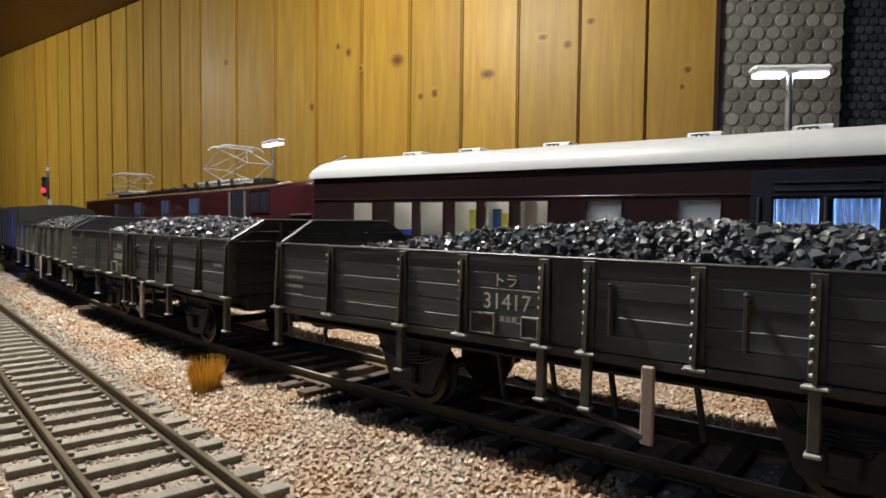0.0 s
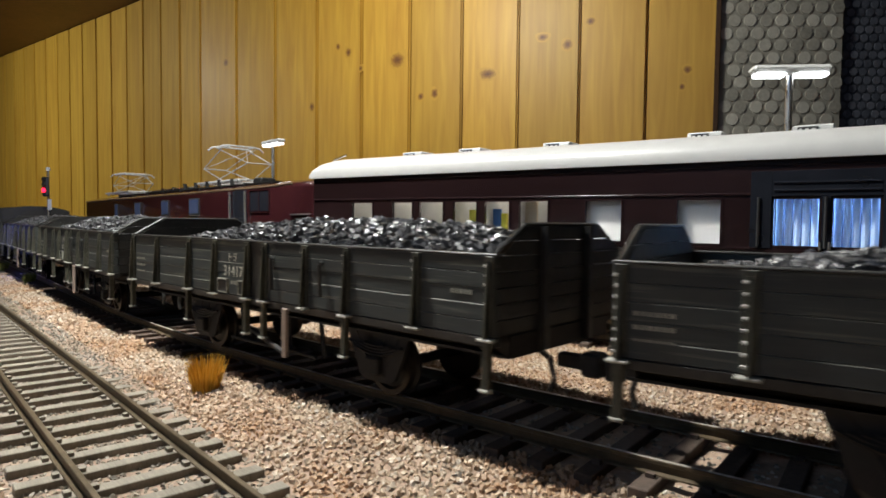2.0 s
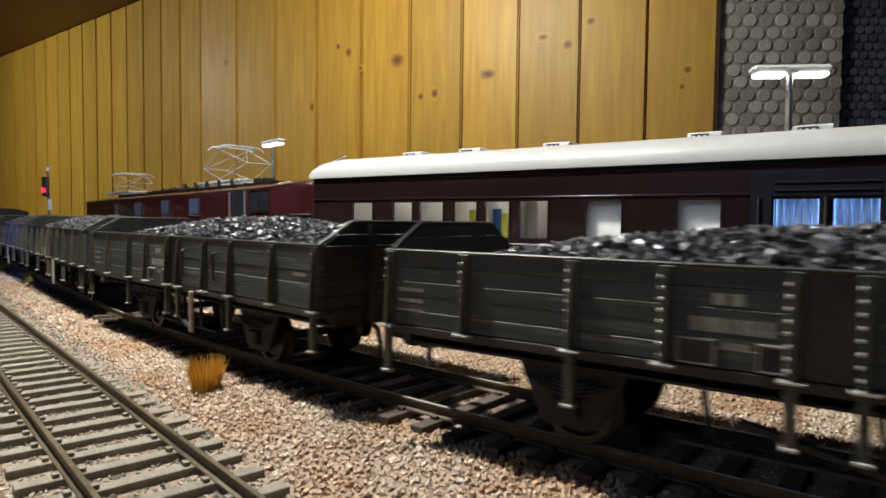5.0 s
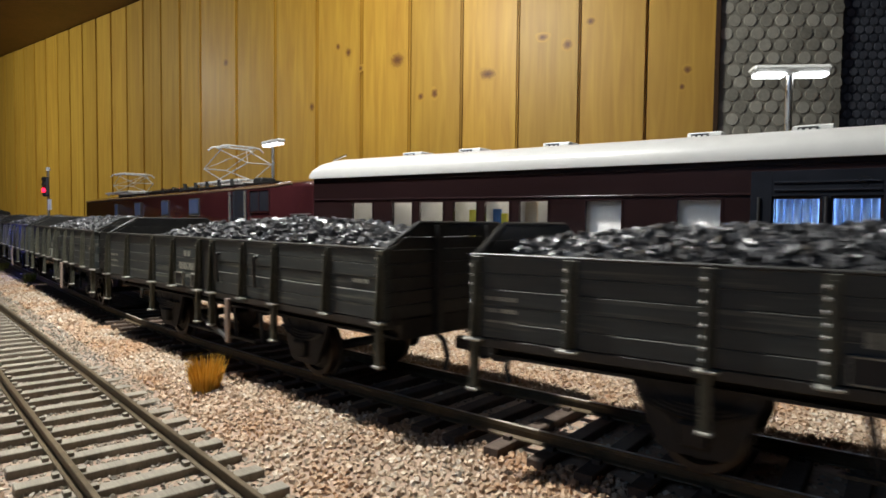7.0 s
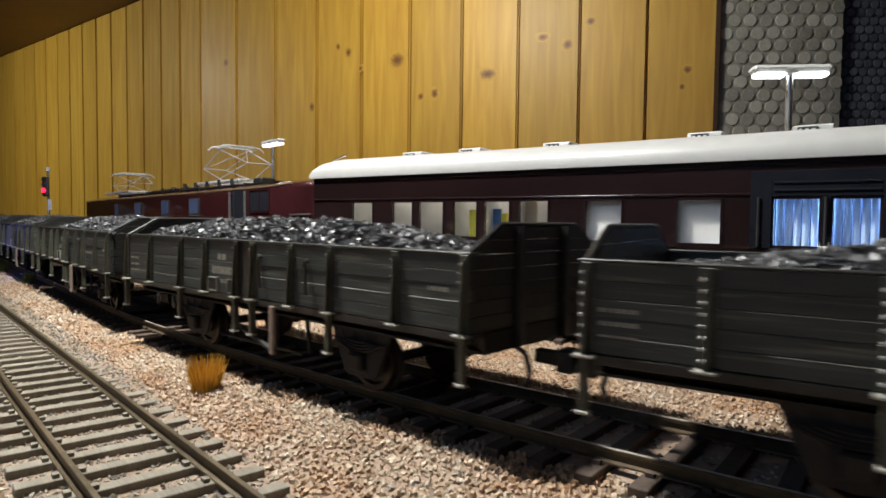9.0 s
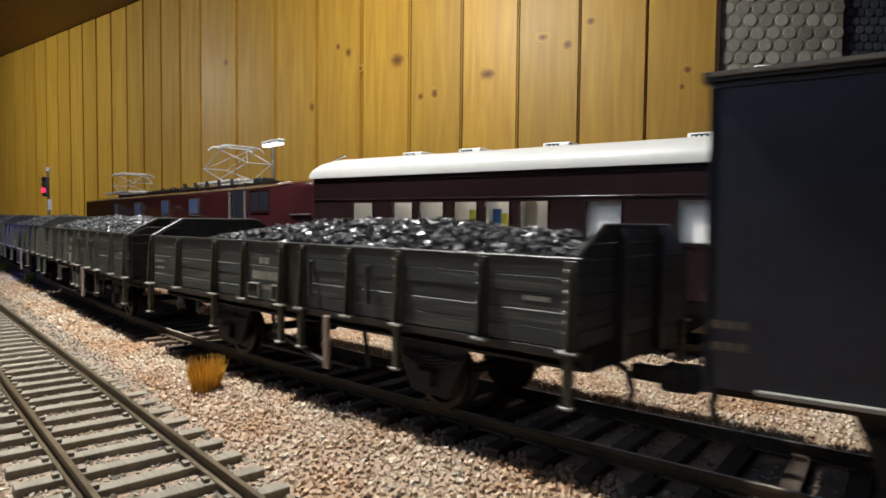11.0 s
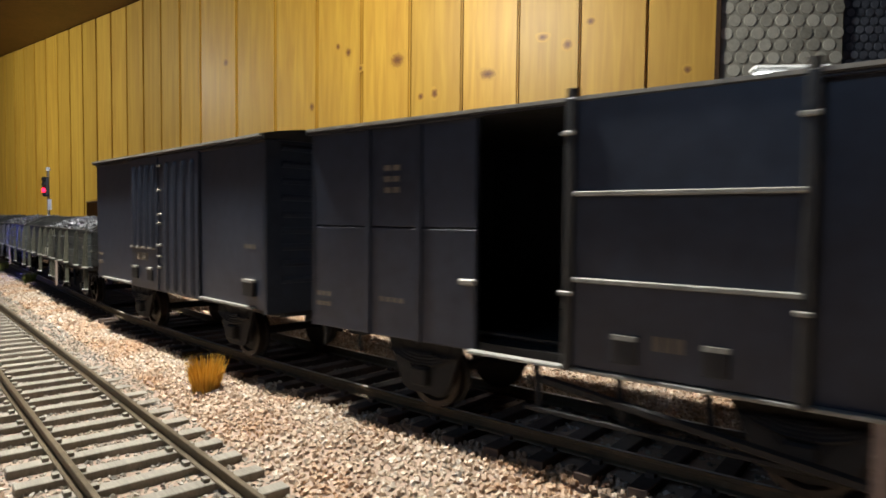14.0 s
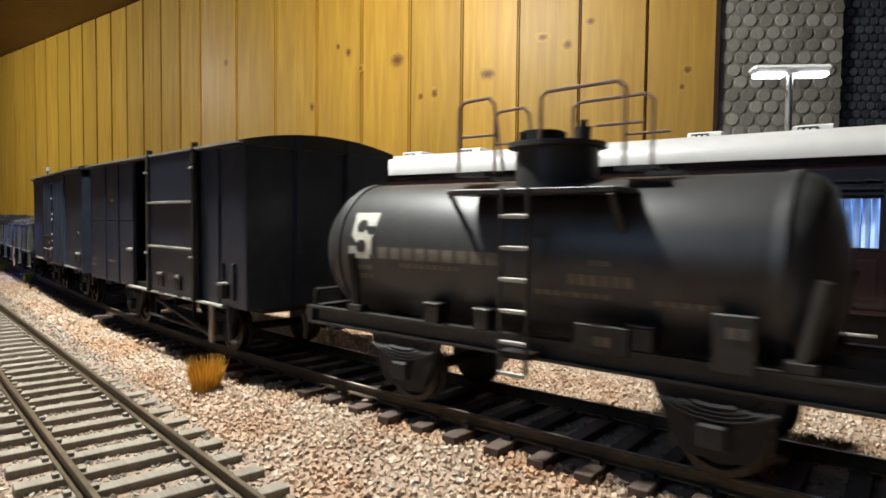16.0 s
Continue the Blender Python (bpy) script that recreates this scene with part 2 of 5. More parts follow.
M_LROOF = mat("loco_roof_brown", (0.10, 0.035, 0.022), (0.17, 0.06, 0.035), 0.35, 0, 4)
M_BRASS = mat("pale_brass_trim", (0.55, 0.38, 0.24), (0.75, 0.55, 0.36), 0.3, 0.8, 2)
M_CHROME = mat("bright_metal", (0.62, 0.62, 0.6), (0.8, 0.8, 0.77), 0.25, 0.9, 2)
M_SILVER = mat("silver_paint", (0.50, 0.49, 0.46), (0.75, 0.74, 0.70), 0.35, 0.3, 2)
M_GREYP = mat("pale_grey_plastic", (0.50, 0.50, 0.48), (0.66, 0.66, 0.63), 0.4, 0, 3)
M_BLACK = mat("matt_black", (0.008, 0.008, 0.008), (0.02, 0.02, 0.02), 0.6, 0, 2)
M_GLASS = glass("window_glass")
M_DARKGLASS = mat("dark_window_glass", (0.010, 0.012, 0.016), (0.02, 0.022, 0.03), 0.06, 0, 6, bump=0.0)
# Locomotive panes: the blue reflection is put into their base colour.
M_BLUEPANE = mat("pane_blue_reflection", (0.05, 0.07, 0.14), (0.09, 0.12, 0.22), 0.1, 0, 5, bump=0.0)
M_BLIND = mat("pale_window_blind", (0.50, 0.50, 0.48), (0.62, 0.61, 0.58), 0.7, 0, 3)
M_CURTAIN = mat("pale_blue_curtain", (0.30, 0.42, 0.62), (0.42, 0.55, 0.75), 0.7, 0, 2)
M_LED = glow("lit_lamp_glass", (0.93, 0.97, 1.0), 4.5)
M_RED = glow("lit_red_lens", (1.0, 0.01, 0.04), 5)
M_BLUE = glow("lit_blue_diode", (0.10, 0.12, 1.0), 60)
M_CABIN = glow("lit_cabin_panel", (1.0, 0.9, 0.7), 1.2)
M_STRAW = speckled("straw_fibre", [(0.50, 0.24, 0.016), (0.74, 0.42, 0.04), (0.82, 0.56, 0.10)], 0.8)
M_GREEN = speckled("green_fibre", [(0.10, 0.13, 0.015), (0.24, 0.27, 0.04), (0.36, 0.36, 0.09)], 0.8)


# ---- mesh helpers, in millimetres ----
def box(bm, x0, x1, y0, y1, z0, z1, bev=0.0):
    r = bmesh.ops.create_cube(bm, size=1.0)["verts"]
    for v in r:
        v.co = Vector((x0 + (v.co.x + 0.5) * (x1 - x0), y0 + (v.co.y + 0.5) * (y1 - y0), z0 + (v.co.z + 0.5) * (z1 - z0)))
    if bev:
        bmesh.ops.bevel(bm, geom=list({e for v in r for e in v.link_edges}), offset=bev, segments=1, affect="EDGES")
    return r


def rod(bm, p, q, r, n=8, r2=None):
    p, q = Vector(p), Vector(q)
    m = Matrix.Translation((p + q) / 2) @ (q - p).to_track_quat("Z", "Y").to_matrix().to_4x4()
    bmesh.ops.create_cone(bm, cap_ends=True, segments=n, radius1=r, radius2=r if r2 is None else r2, depth=(q - p).length, matrix=m)


def pipe(bm, pts, r, n=6):
    for p, q in zip(pts, pts[1:]):
        rod(bm, p, q, r, n)


def prism(bm, prof, x0, x1):
    """Closed profile of (y, z) drawn out along x."""
    a = [bm.verts.new((x0, y, z)) for y, z in prof]
    b = [bm.verts.new((x1, y, z)) for y, z in prof]
    k = len(prof)
    for i in range(k):
        bm.faces.new((a[i], a[(i + 1) % k], b[(i + 1) % k], b[i]))
    bm.faces.new(a[::-1])
    bm.faces.new(b)


def mesh(name, bm, material, smooth=False):
    bmesh.ops.recalc_face_normals(bm, faces=bm.faces)
    bm.transform(Matrix.Scale(MM, 4))
    me = bpy.data.meshes.new(name)
    bm.to_mesh(me)
    bm.free()
    me.materials.append(material)
    if smooth:
        me.shade_smooth()
        me.set_sharp_from_angle(angle=radians(35))
    return me


def put(name, me, parent, m=None, label=""):
    ob = new(name, me)
    ob.parent = parent
    if m is not None:
        ob.matrix_local = m
    return tagged(ob, label)


def part(name, bm, material, parent, label="", smooth=False):
    return put(name, mesh(name, bm, material, smooth), parent, None, label)


def at(x, y, z, rx=0, ry=0, rz=0):
    return pose(x * MM, y * MM, z * MM, rx, ry, rz)


def thing(name, m, label, category, group="", kind=""):
    ob = new(name)
    ob.empty_display_size = 0.01
    ob.matrix_world = m
    return tagged(ob, label, category, group, kind)


def loose(name, verts, faces, material, parent=None):
    me = bpy.data.meshes.new(name)
    me.from_pydata(verts, [], faces)
    me.materials.append(material)
    return put(name, me, parent)


def letters(text, size, material, parent, m, name="lettering", label=""):
    """Writing of that height in millimetres, as a mesh."""
    cu = bpy.data.curves.new(name, "FONT")
    cu.body, cu.size, cu.align_x, cu.align_y, cu.extrude = text, size * MM, "CENTER", "CENTER", 0.00002
    tmp = new(name, cu)
    me = bpy.data.meshes.new_from_object(tmp.evaluated_get(bpy.context.evaluated_depsgraph_get()))
    bpy.data.objects.remove(tmp)
    me.materials.clear()
    me.materials.append(material)
    return put(name, me, parent, m, label)


ROCK_F = [(0, 1, 2, 3), (0, 4, 5, 1), (1, 5, 6, 2), (2, 6, 7, 3), (3, 7, 4, 0), (7, 6, 5, 4)]


def rocks(places, rng):
    """Vertices and faces of many small broken stones at (x, y, z, size), in millimetres."""
    vs, fs = [], []
    for x, y, z, r in places:
        k = len(vs)
        q = Euler((rng.uniform(-0.9, 0.9), rng.uniform(-0.9, 0.9), rng.random() * 6.28)).to_matrix()
        for zz, rr in ((0.62, 0.62), (-0.45, 0.95)):
            for i in range(4):
                a = i * 1.5708 + rng.uniform(-0.35, 0.35)
                w = rr * rng.uniform(0.75, 1.15)
                p = q @ Vector((w * math.cos(a), w * math.sin(a), zz * rng.uniform(0.7, 1.15)))
                vs.append(((x + p.x * r) * MM, (y + p.y * r) * MM, (z + p.z * r) * MM))
        fs += [tuple(v + k for v in f) for f in ROCK_F]
    return vs, fs


# ---- room ----
def setting(name, bm, material, label, category):
    return tagged(part(name, bm, material, None), label, category, kind="structure")


CORNER = (-487.3, 1261.6)
ALONG_R = (0.902, -0.4316)
ALONG_L = (-0.795, 0.606)
TOP, LOW = 505, -420


def wall_frame(origin, along):
    """Pose with x along the wall, y into the wall and z up."""
    return at(origin[0], origin[1], 0, 0, 0, math.degrees(math.atan2(along[1], along[0])))


wall_r = thing("wall_east", wall_frame(CORNER, ALONG_R), "varnished yellow knotty pine board wall", "wall", kind="structure")
bm = bmesh.new()
box(bm, -20, 956, 12, 60, LOW, TOP)
part("backing", bm, M_GROOVE, wall_r)
rng = random.Random(5)


def board_mesh(w, gap=1.0):
    bm = bmesh.new()
    prism(bm, [(0, LOW), (0, TOP), (13, TOP), (13, LOW)], 3.2 * gap, w - 3.2 * gap)
    prism(bm, [(3.5, LOW), (3.5, TOP), (13, TOP), (13, LOW)], 1.0 * gap, 3.2 * gap)
    prism(bm, [(3.5, LOW), (3.5, TOP), (13, TOP), (13, LOW)], w - 3.2 * gap, w - 1.2 * gap)
    return mesh("board", bm, M_PINE)


me = board_mesh(95)
boards = [put("board", me, wall_r, at(95 * i, rng.uniform(-0.12, 0.12), 0)) for i in range(10)]
# left stretch, turned away at the corner
left_turn = wall_frame(CORNER, ALONG_L) @ at(0, 0, 0, 0, 0, 180)
wall_l = thing("wall_north", left_turn, "narrow pine board wall running away from the corner", "wall", kind="structure")
bm = bmesh.new()
box(bm, -2300, 10, 12, 60, LOW, TOP)
part("backing", bm, M_GROOVE, wall_l)
me = board_mesh(74.6, 1.15)
for i in range(30):
    put("board", me, wall_l, at(-74.6 * (i + 1), rng.uniform(-0.6, 0.6), 0))


def knot(wall, x, z, w, h):
    bm = bmesh.new()
    n = 14
    ph = rng.random() * 6
    rim = [bm.verts.new((x + w / 2 * math.cos(a) * (1 + 0.2 * math.sin(3 * a + ph)), -0.2, z + h / 2 * math.sin(a) * (1 + 0.15 * math.cos(2 * a + ph)))) for a in [6.283 * i / n for i in range(n)]]
    mid = bm.verts.new((x, -0.35, z))
    for i in range(n):
        bm.faces.new((rim[i], rim[(i + 1) % n], mid))
    part("knot", bm, M_KNOT, wall)


for kx, kz, kw, kh in ((453, 297, 24.6, 24.7), (495, 233, 11.0, 11.2), (521, 236, 12.0, 14.8), (352, 320, 10.5, 15.8), (613, 259, 25.1, 16.0), (703, 306, 16.0, 11.9), (740, 291, 13.8, 13.4), (775, 321, 11.6, 9.9), (909, 239, 10.0, 12.4), (903, 216, 7.3, 7.8), (330, 332, 8.2, 10.0), (67, 330, 10.3, 13.2), (379, 290, 8.1, 9.8), (274, 231, 9.6, 14.3)):
    knot(wall_r, kx, kz, kw * 1.5, kh * 1.5)

# stone disc panel beside the boards, then the dark one with shade in its colours, both turned towards the layout
PANEL = at(371.4, 850.7, 0, 0, 0, -4)
panel = thing("wall_tiled", PANEL, "grey wall of pale round stone discs in grey grout", "wall", kind="structure")
bm = bmesh.new()
box(bm, -6, 156, 4, 60, LOW, TOP)
part("grout", bm, M_GROUT, panel)
dark = thing("wall_tiled", PANEL @ at(157, 8, 0, 0, 0, 3), "wall of small round stone discs, shade in its dark blue-grey", "wall", kind="structure")
bm = bmesh.new()
box(bm, 0, 900, 4, 60, LOW, TOP)
part("grout", bm, M_GROUTD, dark)


def disc_mesh(r, m):
    bm = bmesh.new()
    rod(bm, (0, 5, 0), (0, 2.6, 0), r * 1.02, 18, r)
    return mesh("disc", bm, m)


disc, disc_d = disc_mesh(7.9, M_TILE), disc_mesh(5.0, M_TILED)
for j in range(16):
    for i in range(8):
        x = 6 + i * 20.4 + (j % 2) * 10.2
        if x < 152:
            put("disc", disc, panel, at(x + rng.uniform(-0.7, 0.7), rng.uniform(-0.4, 0.4), 120 + j * 16.4 + rng.uniform(-0.7, 0.7), 0, rng.uniform(0, 360), 0))
for j in range(22):
    for i in range(10):
        put("disc", disc_d, dark, at(7 + i * 12.4 + (j % 2) * 6.2, rng.uniform(-0.4, 0.4), 122 + j * 11.2, 0, rng.uniform(0, 360), 0))
bm = bmesh.new()
box(bm, 943, 949, -3, 20, LOW, TOP)
setting("trim", bm, M_GROOVE, "dark strip at the end of the boards", "trim").matrix_world = wall_frame(CORNER, ALONG_R)

bm = bmesh.new()
box(bm, -2700, 1700, -1500, 2800, TOP + 2, TOP + 40)
setting("ceiling", bm, M_CEIL, "dark brown wooden ceiling above the layout", "ceiling")
bm = bmesh.new()
box(bm, -2700, 1700, -1500, 2800, LOW - 60, LOW - 4)
setting("floor", bm, M_GROOVE, "dark floor of the room", "floor")
for nm, (a, b, c, d) in (("wall_south", (-2700, 1700, -1540, -1504)), ("wall_back", (1704, 1740, -1500, 2800)), ("wall_west", (-2740, -2704, -1500, 2800)), ("wall_far", (-2700, 1700, 2804, 2840))):
    bm = bmesh.new()
    box(bm, a, b, c, d, LOW, TOP)
    setting(nm, bm, M_PINE, "plain pine wall closing the room", "wall")

# ---- ground ----
bm = bmesh.new()
box(bm, -1500, 900, -500, 820, -40, -12)
setting("baseboard", bm, M_GROOVE, "brown baseboard of the model railway", "board")


def ground_z(lat):
    f = min(max((-20 - lat) / 16, 0), 1)
    return -3.2 - 2.6 * f * f * (3 - 2 * f)


def ground_sheet():
    ss = [-900, -700, -500] + list(range(-400, 201, 4)) + [300, 500, 700]
    ls = [-260, -160, -110] + [-90 + 3 * i for i in range(61)] + [120, 160, 220]
    vs, fs = [], []
    for s in ss:
        for la in ls:
            x, y, _ = track(s, la)
            h = noise.noise(Vector((x * 0.11, y * 0.11, 0))) * 0.35 if -100 < la < 100 else 0
            vs.append((x * MM, y * MM, (ground_z(la) + h) * MM))
    k = len(ls)
    for i in range(len(ss) - 1):
        for j in range(k - 1):
            fs.append((i * k + j, (i + 1) * k + j, (i + 1) * k + j + 1, i * k + j + 1))
    return tagged(loose("ground", vs, fs, M_EARTH), "pinkish tan ballast bed under the tracks", "ground", kind="structure")


ground_sheet()

FRONT = (-31.5, 71.6, -0.8368)


def front_track(s, lat=0.0):
    c, sn = math.cos(FRONT[2]), math.sin(FRONT[2])
    return FRONT[0] + c * s - sn * lat, FRONT[1] + sn * s + c * lat, FRONT[2]


def coach_line(a, lat=0.0):
    """Along the near side of the standing coach, then bending off along the locomotive."""
    if a >= 0:
        x, y, th = -43.2, 209.2, radians(-35.6)
    else:
        x, y, th = -43.2, 209.2, radians(-44.84)
    return x + math.cos(th) * a - math.sin(th) * lat, y + math.sin(th) * a + math.cos(th) * lat, th


def siding(s, lat=0.0):
    return coach_line(s, 18 + lat)


def build_track(name, way, s0, s1, gauge, z_top, length, pitch, m_sleep, near, label, bright=True, wide=1.2):
    """Rails swept along the way, and separate sleepers; those outside the near stretch are one mesh."""
    t = thing(name, Matrix(), label, "railway track", "tracks", "structure")
    for side in (-1, 1):
        lat0 = side * (gauge / 2 + 0.5)
        prof = [(-0.95, -2.3), (0.95, -2.3), (0.9, -2.05), (0.2, -1.8), (0.2, -0.75), (0.42, -0.6), (0.42, -0.08), (0.32, 0), (-0.32, 0), (-0.42, -0.08), (-0.42, -0.6), (-0.2, -0.75), (-0.2, -1.8), (-0.9, -2.05)]
        st = [s0 + (s1 - s0) * i / 160 for i in range(161)]
        vs, fs, k = [], [], len(prof)
        for s in st:
            for dl, z in ((p * 0.85, q * 0.8) for p, q in prof):
                x, y, _ = way(s, lat0 + dl)
                vs.append((x * MM, y * MM, (z_top + z) * MM))
        for i in range(160):
            for j in range(k):
                fs.append((i * k + j, i * k + (j + 1) % k, (i + 1) * k + (j + 1) % k, (i + 1) * k + j))
        r = loose("rail", vs, fs, M_RAIL, t)
        r.data.materials.append(M_RAILTOP)
        for i, p in enumerate(r.data.polygons):
            p.material_index = 1 if i % k == 7 and bright else 0
    bm = bmesh.new()
    zt = z_top - 1.84
    box(bm, -wide, wide, -length / 2, length / 2, -2.0, 0, 0.12)
    for la in (-gauge / 2 - 0.5, gauge / 2 + 0.5):
        for dy in (-1.5, 1.5):
            box(bm, -0.55, 0.55, la + dy - 0.4, la + dy + 0.4, -0.05, 0.55)
    me = mesh("sleeper", bm, m_sleep)
    r = random.Random(len(name))
    n = int((s1 - s0) / pitch)
    rest = bmesh.new()
    for i in range(n):
        s = s0 + (i + 0.5) * pitch
        x, y, th = way(s)
        if near[0] < s < near[1]:
            put("sleeper", me, t, at(x + r.uniform(-0.15, 0.15), y, zt, 0, 0, math.degrees(th) + r.uniform(-1.2, 1.2)))
        else:
            vv = box(rest, -1.25, 1.25, -length / 2, length / 2, -2.0, 0)
            m = Matrix.Translation((x, y, zt)) @ Euler((0, 0, th)).to_matrix().to_4x4()
            for v in vv:
                v.co = m @ v.co
    if len(rest.verts):
        tagged(part("far_sleepers", rest, m_sleep, t), kind="stuff")
    return t


build_track("goods_track", track, -700, 500, 16.5, 0, 29, 6.7, M_SLEEPB, (-160, 110), "brown railway track with worn bright rail heads")
build_track("front_track", front_track, -600, 300, 13, -2.8, 26, 6.9, M_SLEEPER, (-260, 60), "weathered grey railway track with rusty rails", False, 1.12)
build_track("siding_track", siding, -420, 420, 16.5, 0, 30, 7.2, M_SLEEPB, (60, 180), "brown siding track under the standing coach")


def ballast():
    rng = random.Random(11)
    warm, grey = [], []
    s = -330.0
    while s < 100:
        near = s > -120
        step = 0.78 if near else 1.35
        la = -75.0
        while la < 92:
            ls = la + rng.uniform(-0.45, 0.45)
            x, y, _ = track(s + rng.uniform(-0.45, 0.45), ls)
            r = rng.uniform(0.30, 0.60) * (1 if near else 1.5)
            z = ground_z(ls) + noise.noise(Vector((x * 0.11, y * 0.11, 0))) * 0.35
            dx, dy = x - FRONT[0], y - FRONT[1]
            fl = -math.sin(FRONT[2]) * dx + math.cos(FRONT[2]) * dy
            if abs(fl) < 13.5 or (abs(ls) < 11.5 and not abs(abs(ls) - 8.7) < 1.2 and rng.random() < 0.45):
                grey.append((x, y, z - 0.15 + rng.uniform(0, 0.2), r * 0.95))
            elif abs(ls) > 10.5:
                warm.append((x, y, z + rng.uniform(0, 0.35), r))
            la += step if la < -10 else step * 1.5
        s += step
    for nm, pl, m, lb in (("ballast", warm, M_STONE, "loose pinkish tan and white ballast stones"), ("ballast", grey, M_STONEG, "grey-brown ballast between the sleepers")):
        vs, fs = rocks(pl, rng)
        g = tagged(loose(nm, vs, fs, m), lb, "gravel", kind="stuff")


ballast()


# ---- rolling stock ----
WHEELS = []


def wheel_mesh(r, m):
    """One wheel turned on a lathe about y: hub, dished disc, rim and flange."""
    prof = [(0.9, -1.1), (2.0, -1.1), (2.2, -0.5), (r - 1.3, -0.3), (r - 0.9, -0.8), (r, -0.8), (r, 0.7), (r + 0.6, 0.9), (r + 0.6, 1.4), (r - 1.2, 1.4), (2.2, 0.9), (0.9, 1.2)]
    bm = bmesh.new()
    n = 28
    rings = [[bm.verts.new((p * math.cos(6.2832 * i / n), y, p * math.sin(6.2832 * i / n))) for i in range(n)] for p, y in prof]
    k = len(prof)
    for q in range(k):
        for i in range(n):
            bm.faces.new((rings[q][i], rings[q][(i + 1) % n], rings[(q + 1) % k][(i + 1) % n], rings[(q + 1) % k][i]))
    me = mesh("wheel", bm, m, True)
    me.materials.append(M_TYRE)
    for f in me.polygons:
        c = f.center
        if math.hypot(c.x, c.z) > (r - 0.95) * MM and c.y < 0.0008:
            f.material_index = 1
    return me


def axle_set(parent, x, r=4.8):
    """One wheelset; it turns with the run of the vehicle."""
    bm = bmesh.new()
    rod(bm, (0, -11, 0), (0, 11, 0), 0.9, 10)
    w = part("wheelset", bm, M_WHEEL, parent, smooth=True)
    w.matrix_local = at(x, 0, r)
    me = wheel_mesh(r, M_WHEEL)
    for sd in (-1, 1):
        put("wheel", me, w, at(0, sd * 9.0, 0, 0, 0, 0 if sd < 0 else 180), "dark brown wheel with a worn tyre")
    return w


def running_gear(parent, x, w=12.2, plate=False):
    """Axleguards, axleboxes and leaf springs of one axle."""
    for sd in (-1, 1):
        bm = bmesh.new()
        y = sd * w
        for a, b in (((-5.5, 10.8), (-1.6, 5.2)), ((5.5, 10.8), (1.6, 5.2)), ((-1.6, 10.8), (-1.6, 4.0)), ((1.6, 10.8), (1.6, 4.0)), ((-1.6, 3.8), (1.6, 3.8))):
            rod(bm, (x + a[0], y, a[1]), (x + b[0], y, b[1]), 0.5, 5)
        part("axleguard", bm, M_UNDER, parent)
        if plate:
            bm = bmesh.new()
            v = [[bm.verts.new((x + u, y + q, z)) for u, z in ((-7.4, 10.8), (7.4, 10.8), (4.2, 3.4), (2.8, 2.7), (-2.8, 2.7), (-4.2, 3.4))] for q in (-0.3, 0.3)]
            for i in range(6):
                bm.faces.new((v[0][i], v[0][(i + 1) % 6], v[1][(i + 1) % 6], v[1][i]))
            bm.faces.new(v[0][::-1])
            bm.faces.new(v[1])
            part("guard_plate", bm, M_UNDER, parent)
        bm = bmesh.new()
        box(bm, x - 1.5, x + 1.5, y - 0.8 + sd * 0.9, y + 0.8 + sd * 0.9, 4.0, 6.8, 0.3)
        part("axlebox", bm, M_UNDER, parent)
        bm = bmesh.new()
        for i in range(4):
            h = 6.2 - i * 1.3
            for j in range(6):
                u0, u1 = -h + j * h / 3, -h + (j + 1) * h / 3
                z0, z1 = 7.2 + 0.5 * i + (u0 / 6.2) ** 2 * 1.7, 7.2 + 0.5 * i + (u1 / 6.2) ** 2 * 1.7
                rod(bm, (x + u0, y + sd * 0.9, z0), (x + u1, y + sd * 0.9, z1), 0.32, 4)
        part("leaf_spring", bm, M_UNDER, parent)


def underframe(parent, half, w=12.4, z0=10.6, z1=13.6, m=None):
    for sd in (-1, 1):
        bm = bmesh.new()
        y = sd * w
        prism(bm, [(y - sd * 0.2, z0), (y + sd * 1.3, z0), (y + sd * 1.3, z0 + 0.4), (y + sd * 0.2, z0 + 0.4), (y + sd * 0.2, z1 - 0.4), (y + sd * 1.3, z1 - 0.4), (y + sd * 1.3, z1), (y - sd * 0.2, z1)], -half, half)
        part("solebar", bm, m or M_UNDER, parent)
    for e in (-1, 1):
        bm = bmesh.new()
        box(bm, e * half - 0.8, e * half + 0.8, -w - 1, w + 1, z0, z1)
        part("headstock", bm, m or M_UNDER, parent)
        bm = bmesh.new()
        box(bm, e * (half + 3.4) - 3.2, e * (half + 3.4) + 3.2, -0.9, 0.9, 7.6, 9.6, 0.2)
        box(bm, e * (half + 5.9) - 1.5, e * (half + 5.9) + 1.5, -1.7, 1.5, 6.9, 10.3, 0.4)
        part("coupler", bm, M_UNDER, parent)
        bm = bmesh.new()
        pipe(bm, [(e * half, -5, 10.5), (e * (half + 1.6), -5, 9.6), (e * (half + 2.4), -5, 7), (e * (half + 1.8), -5, 5)], 0.45)
        part("brake_hose", bm, M_IRON, parent)


WP = [13.84, 15.22, 10.82, 12.12]
STK = [0.0]
for w_ in [*WP, 5.89, *WP[::-1]]:
    STK.append(STK[-1] + w_)
HALF = STK[-1] / 2
STK = [u - HALF for u in STK]
ZB, ZT = 13.9, 24.2


